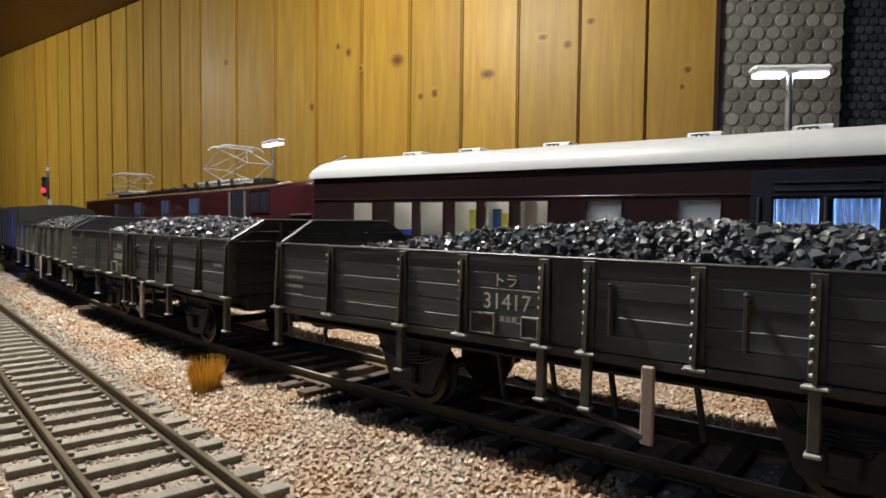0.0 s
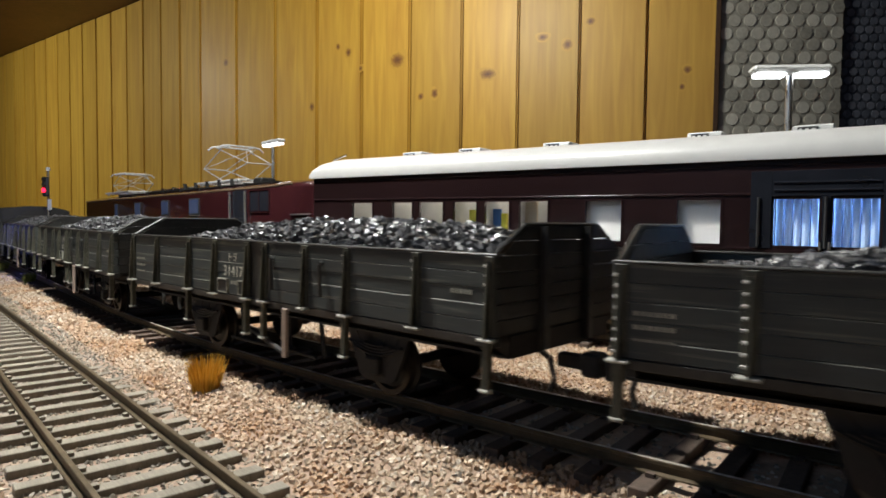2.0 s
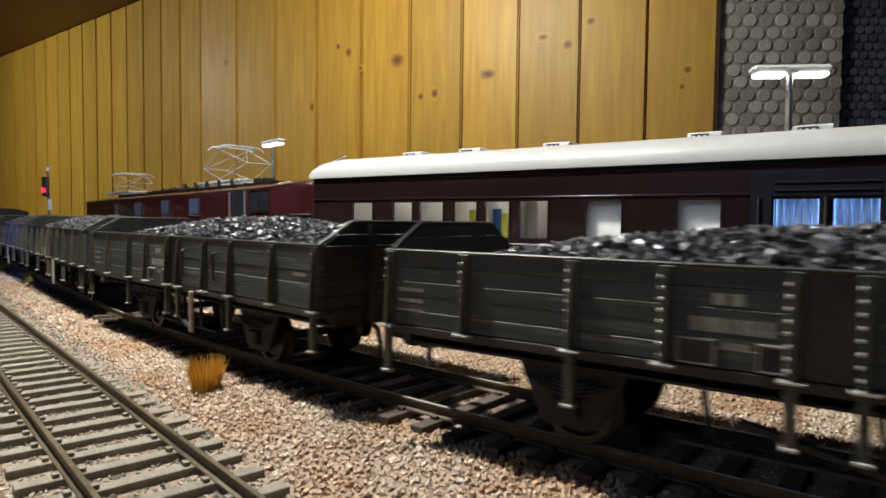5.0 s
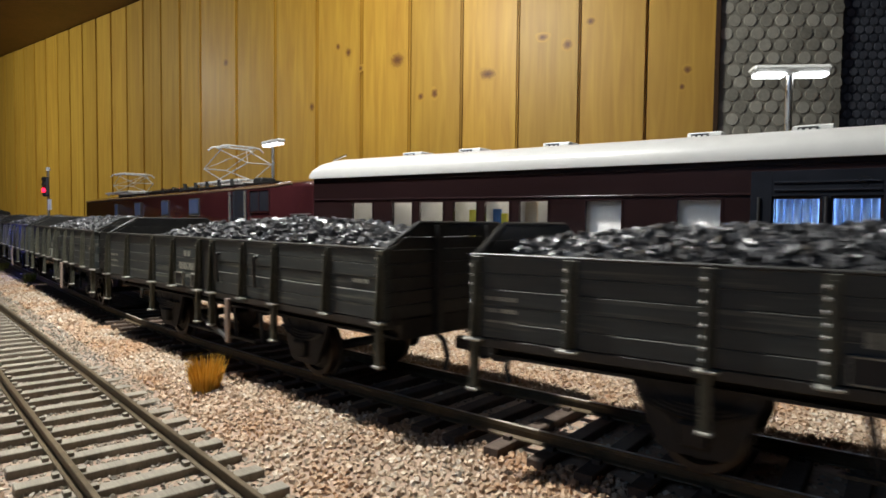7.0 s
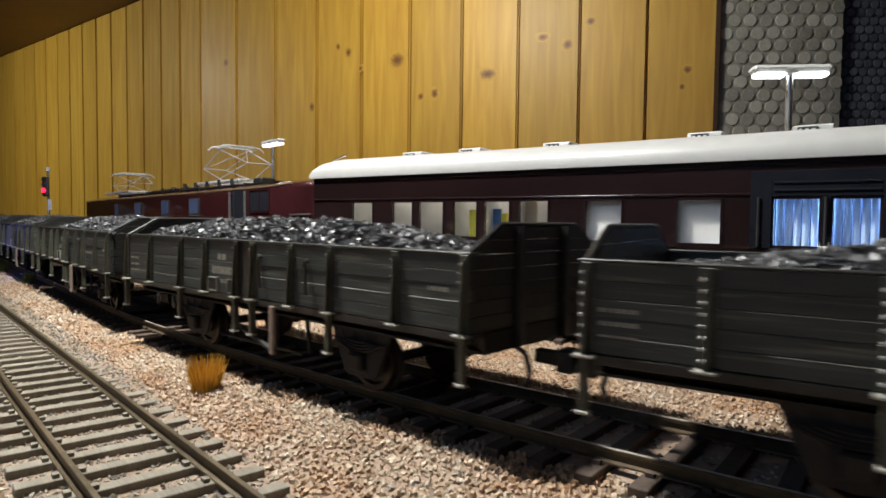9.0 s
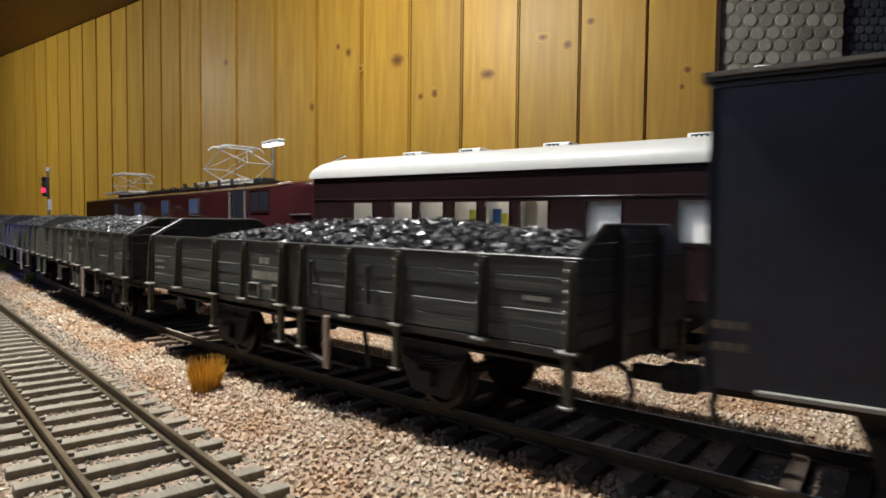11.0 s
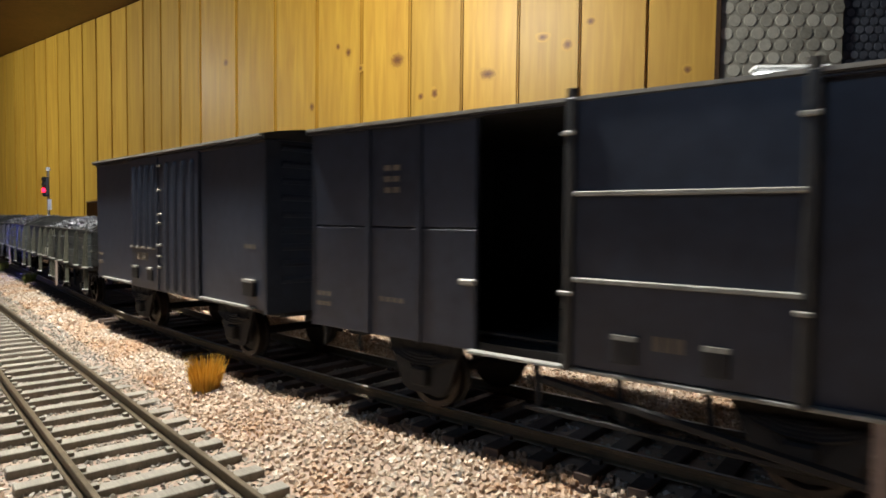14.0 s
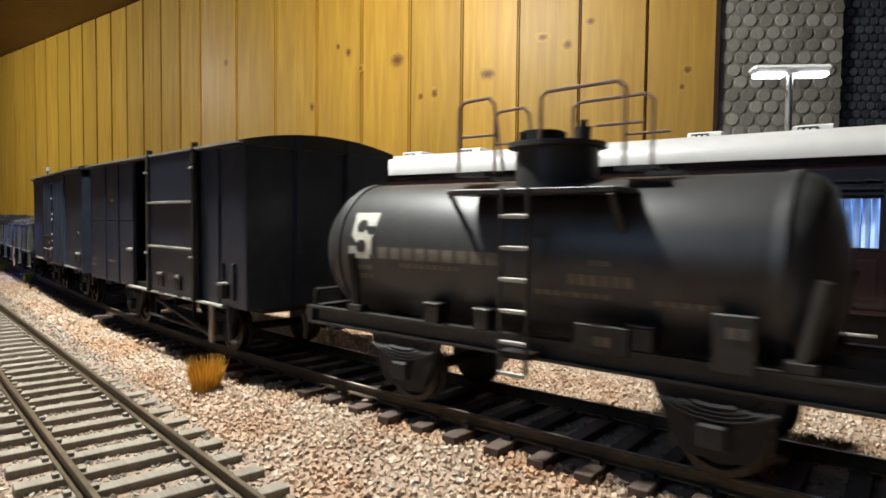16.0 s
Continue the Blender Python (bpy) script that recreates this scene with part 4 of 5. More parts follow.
            bm = bmesh.new()
            pipe(bm, [(x0, y, 41.6), (x1 - 0.2, y, 41.6)] if x0 < -10 else [(x1 - 4, y, 41.6), (x1 + 2.5, y, 41.6)], 0.22)
            part("mid_rail", bm, m_rust, hr)
    for sd in (-1, 1):
        bm = bmesh.new()
        for x in (-2.7, 1.3):
            pipe(bm, [(x, sd * 15.2, 33), (x, sd * 15.2, 9.0)], 0.3)
        lad = part("ladder", bm, M_IRON, t)
        for i in range(6):
            bm = bmesh.new()
            rod(bm, (-2.7, sd * 15.3, 29.3 - i * 4.1), (1.3, sd * 15.3, 29.3 - i * 4.1), 0.33, 6)
            part("rung", bm, M_DUSTGLINT, lad, "dusty grey rung")
    underframe(t, 45, 11.0, 10.4, 13.4, M_IRON)
    bm = bmesh.new()
    box(bm, -45, 45, -4, 4, 10.6, 13.2)
    for x in (-30, -12, 12, 30):
        box(bm, x - 1, x + 1, -11, 11, 11, 13)
    for y in (-15, 12.2):
        box(bm, -3.0, 1.6, y, y + 2.8, 10.8, 11.6)
    part("cross_frame", bm, M_UNDER, t)
    for x in (-33.6, 31.5):
        for sd in (-1, 1):
            bm = bmesh.new()
            pipe(bm, [(x, sd * 11.2, 13.4), (x + (2 if x > 0 else -1), sd * 11.9, 23)], 0.8)
            box(bm, x - 1.6, x + 1.6, sd * 11.2 - 1, sd * 11.2 + 1, 13.4, 14.6, 0.1)
            part("strap", bm, M_IRON, t)
    for x, w_, z in ((-17, 2.6, 16), (-8, 2.4, 16), (14.9, 3.0, 16.3)):
        bm = bmesh.new()
        box(bm, x - w_ / 2, x + w_ / 2, -12.2, -9.6, 13.4, z, 0.15)
        box(bm, x - w_ / 2 - 0.3, x + w_ / 2 + 0.3, -12.4, -9.4, z, z + 0.4, 0.1)
        part("saddle", bm, M_IRON, t)
    for x0, x1, z in ((6.6, 13.8, 16.2), (23.2, 27.6, 19.0)):
        bm = bmesh.new()
        box(bm, x0, x1, -13.0, -12.2, 12.6, z, 0.15)
        part("notice_board", bm, M_IRON, t)
        bars(t, (x0 + x1) / 2 + 0.5, -13.1, z - 2, 2.4, 1.2, 2, M_TAN)
    # marks along the barrel, bent to its side
    def decal(name, parent, m, x0, x1, z0, z1, lift=0.06, label=""):
        bm = bmesh.new()
        rows = []
        for i in range(6):
            z = z0 + (z1 - z0) * i / 5
            yy = -math.sqrt(R * R - (z - zc) ** 2) - lift
            rows.append((bm.verts.new((x0, yy, z)), bm.verts.new((x1, yy, z))))
        for p, q in zip(rows, rows[1:]):
            bm.faces.new((p[0], p[1], q[1], q[0]))
        return part(name, bm, m, parent, label)

    em = decal("emblem", t, M_WHITE, -35.4, -29.8, 22.3, 29.8, 0.06, "pale square emblem with dark curls")
    # the dark curls: two round eyes, a notch beside each, and the worn corners
    for cx, cz in ((-32.9, 27.6), (-32.5, 24.3)):
        for k in range(5):
            z0 = cz - 1.0 + 0.4 * k
            hw = 1.15 * math.sqrt(max(1 - ((z0 + 0.2 - cz) / 1.05) ** 2, 0.05))
            decal("curl", em, M_TANK, cx - hw, cx + hw, z0, z0 + 0.4, 0.1)
    for k in range(4):
        decal("curl", em, M_TANK, -32.4 + 0.4 * k, -29.8, 27.3 - 0.35 * k, 27.65 - 0.35 * k, 0.1)
        decal("curl", em, M_TANK, -35.4, -33.2 - 0.4 * k, 24.3 + 0.35 * k, 24.65 + 0.35 * k, 0.1)
    for x0, x1, z0, z1 in ((-35.4, -35.0, 25.7, 29.0), (-30.2, -29.8, 23.0, 26.0), (-30.6, -29.8, 22.3, 23.0)):
        decal("curl", em, M_TANK, x0, x1, z0, z1, 0.1)
    M_TANKMARK = mat("worn_tan_tank_lettering", (0.10, 0.088, 0.062), (0.19, 0.165, 0.12), 0.7, 0, 0.5)

    def line(x0, x1, z, h, n, m=M_TANKMARK):
        p = (x1 - x0) / n
        for i in range(n):
            decal("mark", t, m, x0 + i * p, x0 + (i + 0.75) * p, z - h / 2, z + h / 2)
    line(-28.6, -5, 23.4, 1.8, 9)
    line(-24, -12, 21.6, 0.7, 9)
    line(-35.4, -30.0, 20.9, 0.8, 5)
    line(-35.4, -30.0, 19.4, 0.8, 5)
    line(5, 14, 21.4, 1.4, 6)
    line(0, 11, 19.4, 0.7, 8)
    line(16, 24, 19.2, 0.7, 5)
    line(8, 11, 23.6, 0.7, 3)
    bm = bmesh.new()
    pipe(bm, [(-44.5, -11, 13.4), (-44.5, -11, 16), (-44.5, 11, 16), (-44.5, 11, 13.4)], 0.45)
    part("end_pipe", bm, M_IRON, t)
    bm = bmesh.new()
    pipe(bm, [(40, -13, 13), (40, -13, 22), (40, 13, 22), (40, 13, 13)], 0.5)
    part("end_rail", bm, M_IRON, t)
    for x in (-22.5, 23.5):
        axle_set(t, x)
        running_gear(t, x, 11.6, True)
    return t


def ore_wagon():
    t = thing("hopper_wagon", Matrix(), "dark high-sided hopper wagon with arched ends", "wagon", "hopper wagons")
    h = 42
    underframe(t, h - 1)
    for sd in (-1, 1):
        bm = bmesh.new()
        box(bm, -h, h, sd * 16 - 0.5, sd * 16 + 0.5, 13, 31.6, 0.1)
        w = part("side_wall", bm, M_BLACK, t)
        for i in range(8):
            bm = bmesh.new()
            x = -h + 1 + i * (2 * h - 2) / 7
            box(bm, x - 0.7, x + 0.7, sd * 16.6 - 0.5, sd * 16.6 + 0.5, 13, 31.6, 0.1)
            part("rib", bm, M_IRON, w)
    for e in (-1, 1):
        bm = bmesh.new()
        prof = [(-16, 13), (16, 13), (16, 31.8), (11, 33.2), (5, 34), (-5, 34), (-11, 33.2), (-16, 31.8)]
        prism(bm, prof, e * (h - 0.5) - 0.5, e * (h - 0.5) + 0.5)
        part("end_wall", bm, M_BLACK, t)
    bm = bmesh.new()
    box(bm, -h + 1, h - 1, -15.4, 15.4, 26, 27)
    part("load_floor", bm, M_COAL, t)
    for x in (-24, 24):
        axle_set(t, x)
        running_gear(t, x)
    return t


# ---- the goods train, front to rear: (vehicle, place of its middle at the start, half wheelbase) ----
TRAIN = []
A0, PITCH = 32.1, 123.0
first = open_wagon("31417")
plain = open_wagon()
for k_ in range(-2, 5):
    w_ = first if k_ == 0 else plain if k_ == -2 else copy_thing(plain, Matrix())
    TRAIN.append((w_, A0 + PITCH * k_, 28))
for i, (w_, _, _) in enumerate(TRAIN):
    load(w_, i % 3, i in (1, 4, 5))
hop = ore_wagon()
TRAIN.append((hop, A0 - 2 * PITCH - 55 - 12 - 42, 24))
TRAIN.append((copy_thing(hop, Matrix()), A0 - 2 * PITCH - 55 - 12 - 42 - 96, 24))
TRAIN.append((corrugated_van(), 635.7, 25))
TRAIN.append((sliding_van(), 737.2, 25))
TRAIN.append((tank_wagon(), 838.2, 23))


# ---- standing coach ----
def panelled(t, name, y0, y1, length, z0, z1, wins, zw0, zw1, m):
    """A side wall with real openings, in strips and pillars."""
    for a, b in ((z0, zw0), (zw1, z1)):
        bm = bmesh.new()
        box(bm, 0, length, y0, y1, a, b)
        part(name, bm, m, t)
    x = 0.0
    for a, b in [*wins, (length, length)]:
        if a - x > 0.1:
            bm = bmesh.new()
            box(bm, x, a, y0, y1, zw0, zw1)
            part("pillar", bm, m, t)
        x = b


WINS = [(17.6, 26.1), (34.2, 41.7), (44.4, 52.9), (56.6, 64.2), (66.9, 74.5), (77.5, 85.7), (95.8, 104.8), (117.6, 126.7), (137.0, 145.0), (147.4, 155.0), (170, 178), (190, 198)]


def coach():
    L = 226
    t = thing("passenger_coach", at(-43.2, 209.2, 0, 0, 0, -35.6), "dark brown passenger coach with a pale grey roof", "coach")
    panelled(t, "side_wall", 0, 1.0, L, 11.5, 42.3, WINS, 24.3, 33.8, M_COACH)
    panelled(t, "side_wall", 35, 36, L, 11.5, 42.3, WINS[:8], 24.3, 33.8, M_COACH)
    for x in (0, L - 1):
        bm = bmesh.new()
        box(bm, x, x + 1, 1, 35, 11.5, 42.3)
        part("end_wall", bm, M_COACH, t)
    prof = []
    for i in range(21):
        a = math.pi * i / 20
        prof.append((18 - 18.9 * math.cos(a), 42.7 + 6.7 * math.sin(a) ** 0.72))
    prof += [(36.9, 42.0), (-0.9, 42.0)]
    bm = bmesh.new()
    n0 = len(prof)
    rings = []
    for x, k in ((-1.5, 0.45), (-0.8, 0.75), (1.2, 0.92), (5, 1.0), (L - 4, 1.0), (L + 1, 0.8)):
        rings.append([bm.verts.new((x, y, 42.0 + (z - 42.0) * k)) for y, z in prof])
    for p, q in zip(rings, rings[1:]):
        for i in range(n0):
            bm.faces.new((p[i], p[(i + 1) % n0], q[(i + 1) % n0], q[i]))
    bm.faces.new(rings[0])
    bm.faces.new(rings[-1])
    part("roof", bm, M_ROOF, t, "pale grey curved roof", smooth=True)
    for z, r in ((34.9, 0.28), (23.4, 0.28), (40.9, 0.2)):
        bm = bmesh.new()
        rod(bm, (0.3, -0.05, z), (L - 0.3, -0.05, z), r, 6)
        part("belt_rail", bm, M_COACH, t)
    bm = bmesh.new()
    box(bm, 1, L - 1, 1, 35, 12.5, 14)
    part("floor", bm, M_UNDER, t)
    bm = bmesh.new()
    box(bm, 1, L - 1, 1, 35, 40.2, 41.2)
    part("cabin_ceiling", bm, M_BLIND, t)
    bm = bmesh.new()
    box(bm, 12, 94, 24, 24.6, 14, 40.2)
    part("corridor_wall", bm, M_BLIND, t, "pale cream corridor partition")
    for x in (12, 30, 43, 55, 66, 76, 92, 108, 131, 160):
        bm = bmesh.new()
        box(bm, x, x + 0.6, 1.2, 24, 14, 40.2)
        part("partition", bm, M_BLIND, t)
    for (a, b), m, dz in zip(WINS, (None, None, None, None, None, None, M_BLIND, M_BLIND, M_CURTAIN, M_CURTAIN, M_BLIND, M_BLIND), (0,) * 12):
        bm = bmesh.new()
        box(bm, a + 0.02, b - 0.02, 0.55, 0.7, 24.35, 33.75)
        g = part("window_pane", bm, M_GLASS, t)
        g.visible_shadow = False
        bm = bmesh.new()
        for c, d, e, f in ((a - 0.5, a, 23.9, 34.2), (b, b + 0.5, 23.9, 34.2), (a, b, 33.8, 34.3), (a, b, 23.8, 24.3)):
            box(bm, c, d, -0.18, 0.0, e, f)
        part("window_frame", bm, M_COACH, t)
        if m is M_BLIND:
            bm = bmesh.new()
            box(bm, a - 1, b + 1, 2.2, 2.5, 24, 36)
            part("blind", bm, m, t, "drawn pale grey blind")
        elif m is M_CURTAIN:
            for i in range(5):
                w = (b - a) / 5
                bm = bmesh.new()
                rod(bm, (a + (i + 0.5) * w, 2.6, 23), (a + (i + 0.5) * w, 2.6, 36), w * 0.46, 8)
                part("curtain_fold", bm, m, t, "pale blue lit curtain", smooth=True)
    for x0, x1, z0, z1, m in ((34.2, 41.7, 22, 25.8, mat("blue_seat", (0.02, 0.06, 0.4), (0.03, 0.1, 0.55), 0.7)), (62.0, 64.5, 23, 31.8, mat("yellow_panel", (0.62, 0.52, 0.04), (0.75, 0.66, 0.08), 0.6)), (68.2, 72.4, 23, 32, mat("blue_door", (0.04, 0.12, 0.30), (0.06, 0.17, 0.4), 0.6)), (72.5, 74.4, 23, 30.8, mat("yellow_curtain", (0.62, 0.52, 0.04), (0.75, 0.66, 0.08), 0.6)), (78, 83.5, 22, 33.9, mat("beige_curtain", (0.5, 0.4, 0.28), (0.6, 0.5, 0.36), 0.7))):
        bm = bmesh.new()
        box(bm, x0 - 3.4, x1 - 3.4, 5.0, 6.0, z0, z1, 0.2)
        part("furnishing", bm, m, t)
    # double doors of the vestibule
    for a, b in ((135.6, 145.9), (146.5, 156.4)):
        bm = bmesh.new()
        box(bm, a, b, -0.3, 0.0, 12.6, 23.6, 0.1)
        d = part("door", bm, M_COACH, t)
        bm = bmesh.new()
        box(bm, a + 1.5, b - 1.5, -0.5, -0.3, 14, 22, 0.1)
        part("door_panel", bm, M_COACH, d)
    # Dark strips put the shade of the vestibule recess into colour.
    bm = bmesh.new()
    for a, b, c, d in ((132.6, 136.6, 23.7, 39.6), (145.5, 147.0, 23.7, 34.4), (155.5, 159.4, 23.7, 39.6), (136.6, 155.5, 34.4, 39.6)):
        box(bm, a, b, -0.45, -0.2, c, d, 0.06)
    surround = part("vestibule_surround", bm, M_DARKGLASS, t, "dark glossy strips giving the shade of the vestibule recess")
    for z in (35.6, 37.2):
        bm = bmesh.new()
        rod(bm, (137, -0.5, z), (155, -0.5, z), 0.22, 6)
        part("surround_bead", bm, M_DARKGLASS, surround)
    for x in (134.2, 146.2, 157.8):
        bm = bmesh.new()
        rod(bm, (x, -0.6, 24), (x, -0.6, 34.2), 0.3, 8)
        part("grab_rail", bm, M_BLACK, surround)
    for x in (145.4, 147.0):
        bm = bmesh.new()
        rod(bm, (x, -0.5, 23.6), (x, -0.5, 25.2), 0.3, 6)
        part("door_handle", bm, M_CHROME, t, "bright handle")
    bm = bmesh.new()
    box(bm, 133, 159, -1.6, 0, 11.6, 12.3, 0.1)
    part("sill_plate", bm, M_COACH, t)
    bm = bmesh.new()
    box(bm, 148.3, 155.5, -2.4, -1.4, 7.4, 7.9, 0.1)
    part("foot_step", bm, M_DUSTGLINT, t, "dusty grey step edge")
    bm = bmesh.new()
    box(bm, 144.2, 146.8, -1.9, -1.5, 12.2, 13.1, 0.1)
    part("door_plate", bm, M_GREYP, t, "small pale plate")
    bm = bmesh.new()
    box(bm, 2, L - 2, 2, 34, 8.0, 11.5)
    part("underframe", bm, M_UNDER, t)
    # Boxes added to block the lit ground behind and keep the underside dark.
    for x0, x1, z0 in ((60, 84, 2.5), (86, 100, 4.0), (102, 118, 2.0)):
        bm = bmesh.new()
        box(bm, x0, x1, 3, 33, z0, 8.2, 0.4)
        part("equipment_box", bm, M_UNDER, t)
    for x in (34, 150):
        bm = bmesh.new()
        box(bm, x - 19, x + 19, 5, 8, 2.4, 8.4, 0.4)
        box(bm, x - 19, x + 19, 28, 31, 2.4, 8.4, 0.4)
        box(bm, x - 17, x + 17, 8, 28, 1.6, 8, 0.3)
        bogie = part("bogie", bm, M_UNDER, t)
        for dx in (-11, 11):
            bm = bmesh.new()
            for y in (9.0, 26.0):
                rod(bm, (x + dx, y, 5.3), (x + dx, y + 1.2, 5.3), 5.3, 22)
            rod(bm, (x + dx, 9, 5.3), (x + dx, 27, 5.3), 0.9, 8)
            part("wheel", bm, M_WHEEL, bogie, smooth=True)
    # roof vents
    for x in (29.6, 51.6, 80.2, 119.1, 141.7):
        bm = bmesh.new()
        box(bm, x - 3.6, x + 4.4, 14.6, 21.4, 48.2, 50.6, 0.3)
        v = part("roof_vent", bm, M_GREYP, t, "pale grey ventilator with dark grille")
        bm = bmesh.new()
        box(bm, x - 2.6, x + 1.4, 14.4, 14.7, 49.1, 50.2)
        part("grille", bm, M_BLACK, v)
        bm = bmesh.new()
        for i in range(3):
            box(bm, x - 2.4 + i * 1.3, x - 1.7 + i * 1.3, 14.3, 14.5, 49.5, 49.8)
        part("grille_bar", bm, M_GREYP, v)
    bm = bmesh.new()
    pipe(bm, [(2, 9, 46), (2.2, 7, 48.6), (8, 7, 50)], 0.3)
    pipe(bm, [(6, 3, 46.2), (12, 3, 46.8)], 0.3)
    part("roof_handrail", bm, M_CHROME, t)
    return t


coach()


def coach_lamp(a, lat, z, power, colour, size):
    x, y, _ = coach_line(a, lat)
    data = bpy.data.lights.new("coach_lamp", "AREA")
    data.shape, data.size, data.size_y, data.energy, data.color = "RECTANGLE", size * MM, 0.006, power, colour
    ob = new("coach_lamp", data)
    ob.matrix_world = at(x, y, z, 0, 0, -35.6)


coach_lamp(52, 12, 39.9, 0.0065, (1.0, 0.93, 0.8), 70)
coach_lamp(108, 10, 39.9, 0.0012, (0.85, 0.85, 1.0), 36)
coach_lamp(146, 9, 39.9, 0.085, (0.36, 0.60, 1.0), 22)


# ---- electric locomotive ----
def locomotive():
    L = 249
    t = thing("electric_locomotive", at(-219.8, 384.8, -2.2, 0, -0.75, -44.84), "maroon electric locomotive with two raised pantographs", "locomotive")
    wins = [(54, 59.5), (84.6, 93), (119.8, 128.7), (151.2, 161.6)]
    bm = bmesh.new()
    prof = [(0, 12), (0, 38.8), (0.6, 39.7), (2.5, 40.6), (7, 41.8), (12, 42.4), (17.5, 42.6), (23, 42.4), (28, 41.8), (32.5, 40.6), (34.4, 39.7), (35, 38.8), (35, 12)]
    rings = []
    for x, k in ((-1.5, 0.82), (0.0, 0.92), (3, 1.0), (L - 14, 1.0), (L - 3, 0.95), (L - 0.5, 0.86)):
        rings.append([bm.verts.new((x, 17.5 + (y - 17.5) * k, z if z < 39 else 12 + (z - 12) * (0.5 + 0.5 * k) ** 0.8)) for y, z in prof])
    n0 = len(prof)
    for p, q in zip(rings, rings[1:]):
        for i in range(n0):
            bm.faces.new((p[i], p[(i + 1) % n0], q[(i + 1) % n0], q[i]))
    bm.faces.new(rings[0])
    bm.faces.new(rings[-1])
    body = part("body", bm, M_LOCO, t, "glossy maroon body", smooth=True)
    for a, b in wins:
        bm = bmesh.new()
        box(bm, a, b, -0.25, 0.3, 29.9, 37.2, 0.1)
        f = part("window", bm, M_BLACK, t)
        bm = bmesh.new()
        box(bm, a + 0.7, b - 0.7, -0.4, -0.2, 30.6, 36.6, 0.05)
        part("window_pane", bm, M_BLUEPANE, f)
        bm = bmesh.new()
        box(bm, a, b, -0.5, 0, 29.4, 29.9)
        part("window_sill", bm, M_CHROME, f)
    bm = bmesh.new()
    box(bm, 192, 203, -0.2, 0.3, 14, 39.0, 0.1)
    part("cab_door", bm, M_DARKGLASS, t, "dark recessed cab door")
    for x in (191.3, 203.8):
        bm = bmesh.new()
        rod(bm, (x, -0.9, 20), (x, -0.9, 38.6), 0.55, 8)
        part("handrail", bm, M_CHROME, t, "bright handrail")
    bm = bmesh.new()
    box(bm, 206, 220.5, -0.15, 0.5, 30.5, 38.4, 0.3)
    w = part("cab_window", bm, M_DARKGLASS, t, "dark cab side window")
    bm = bmesh.new()
    for c, d, e, f in ((205.6, 206.1, 30, 38.8), (220.4, 220.9, 30, 38.8), (206, 220.5, 38.3, 38.8), (206, 220.5, 30, 30.5), (213, 213.5, 30, 38.5)):
        box(bm, c, d, -0.35, 0.2, e, f)
    part("window_frame", bm, M_LOCO, w)
    bm = bmesh.new()
    box(bm, L - 1.2, L + 0.05, 4.5, 15, 28, 38.5, 0.3)
    box(bm, L - 1.2, L + 0.05, 20, 30.5, 28, 38.5, 0.3)
    part("windscreen", bm, M_DARKGLASS, t, "dark windscreen")
    bm = bmesh.new()
    box(bm, L - 14, L - 2, -0.5, 0.4, 29.0, 29.5)
    part("cab_trim", bm, M_CHROME, t)
    bm = bmesh.new()
    pipe(bm, [(1, 0.3, 39.6), (L - 32, 0.3, 39.6), (L - 14, 0.6, 40.2)], 0.35)
    part("gutter", bm, M_BRASS, t, "pale brass rain gutter")
    bm = bmesh.new()
    box(bm, 3, L - 3, 3, 32, 8, 12.2)
    for x in (50, 125, 198):
        box(bm, x - 28, x + 28, 5, 8, 3.5, 8, 0.5)
        box(bm, x - 28, x + 28, 27, 30, 3.5, 8, 0.5)
    part("bogie_frames", bm, M_UNDER, t)
    for x in (30, 50, 70, 180, 198, 216):
        bm = bmesh.new()
        for y in (9, 25):
            rod(bm, (x, y, 6), (x, y + 1.3, 6), 6, 20)
        rod(bm, (x, 9, 6), (x, 26, 6), 1, 8)
        part("wheel", bm, M_WHEEL, t, smooth=True)
    # roof walk and gear
    bm = bmesh.new()
    box(bm, 40, 215, 6, 9, 41.9, 42.3)
    box(bm, 40, 215, 26, 29, 41.9, 42.3)
    for i in range(9):
        x = 44 + i * 21
        for y in (7, 28):
            box(bm, x - 0.6, x + 0.6, y - 1.6, y + 1.6, 41.0, 42.6)
    part("roof_walk", bm, M_IRON, t)
    bm = bmesh.new()
    for i in range(7):
        x = 70 + i * 7.2
        rod(bm, (x, 17.5, 42.4), (x, 17.5, 44.4 + (i % 2)), 1.2, 8)
    box(bm, 66, 118, 14, 21, 42.2, 44.0, 0.3)
    for i in range(5):
        rod(bm, (128 + 12 * i, 8, 42.4), (128 + 12 * i, 8, 45.2), 0.9, 8)
    box(bm, 186, 193, 12, 19, 42, 45.2, 0.6)
    part("roof_gear", bm, M_IRON, t)
    bm = bmesh.new()
    pipe(bm, [(56, 11, 43.6), (136, 11, 43.8), (186, 12, 44.6)], 0.25)
    part("roof_cable", bm, M_CHROME, t)
    for c, top, hw in ((31, 55.8, 17), (161, 60.6, 21)):
        bm = bmesh.new()
        zb = 44.6
        for y in (8.5, 26.5):
            pipe(bm, [(c - 20, y, zb), (c + 20, y, zb)], 0.5)
        for x in (c - 20, c - 6, c + 6, c + 20):
            pipe(bm, [(x, 8.5, zb), (x, 26.5, zb)], 0.45)
        for x in (c - 18, c + 18):
            for y in (9.5, 25.5):
                rod(bm, (x, y, 43.2), (x, y, zb), 0.8, 8)
        base = part("pantograph", bm, M_SILVER, t, "raised bright metal pantograph")
        zk = zb + (top - zb) * 0.45
        def arm(p, q, r):
            bm = bmesh.new()
            rod(bm, p, q, r, 8)
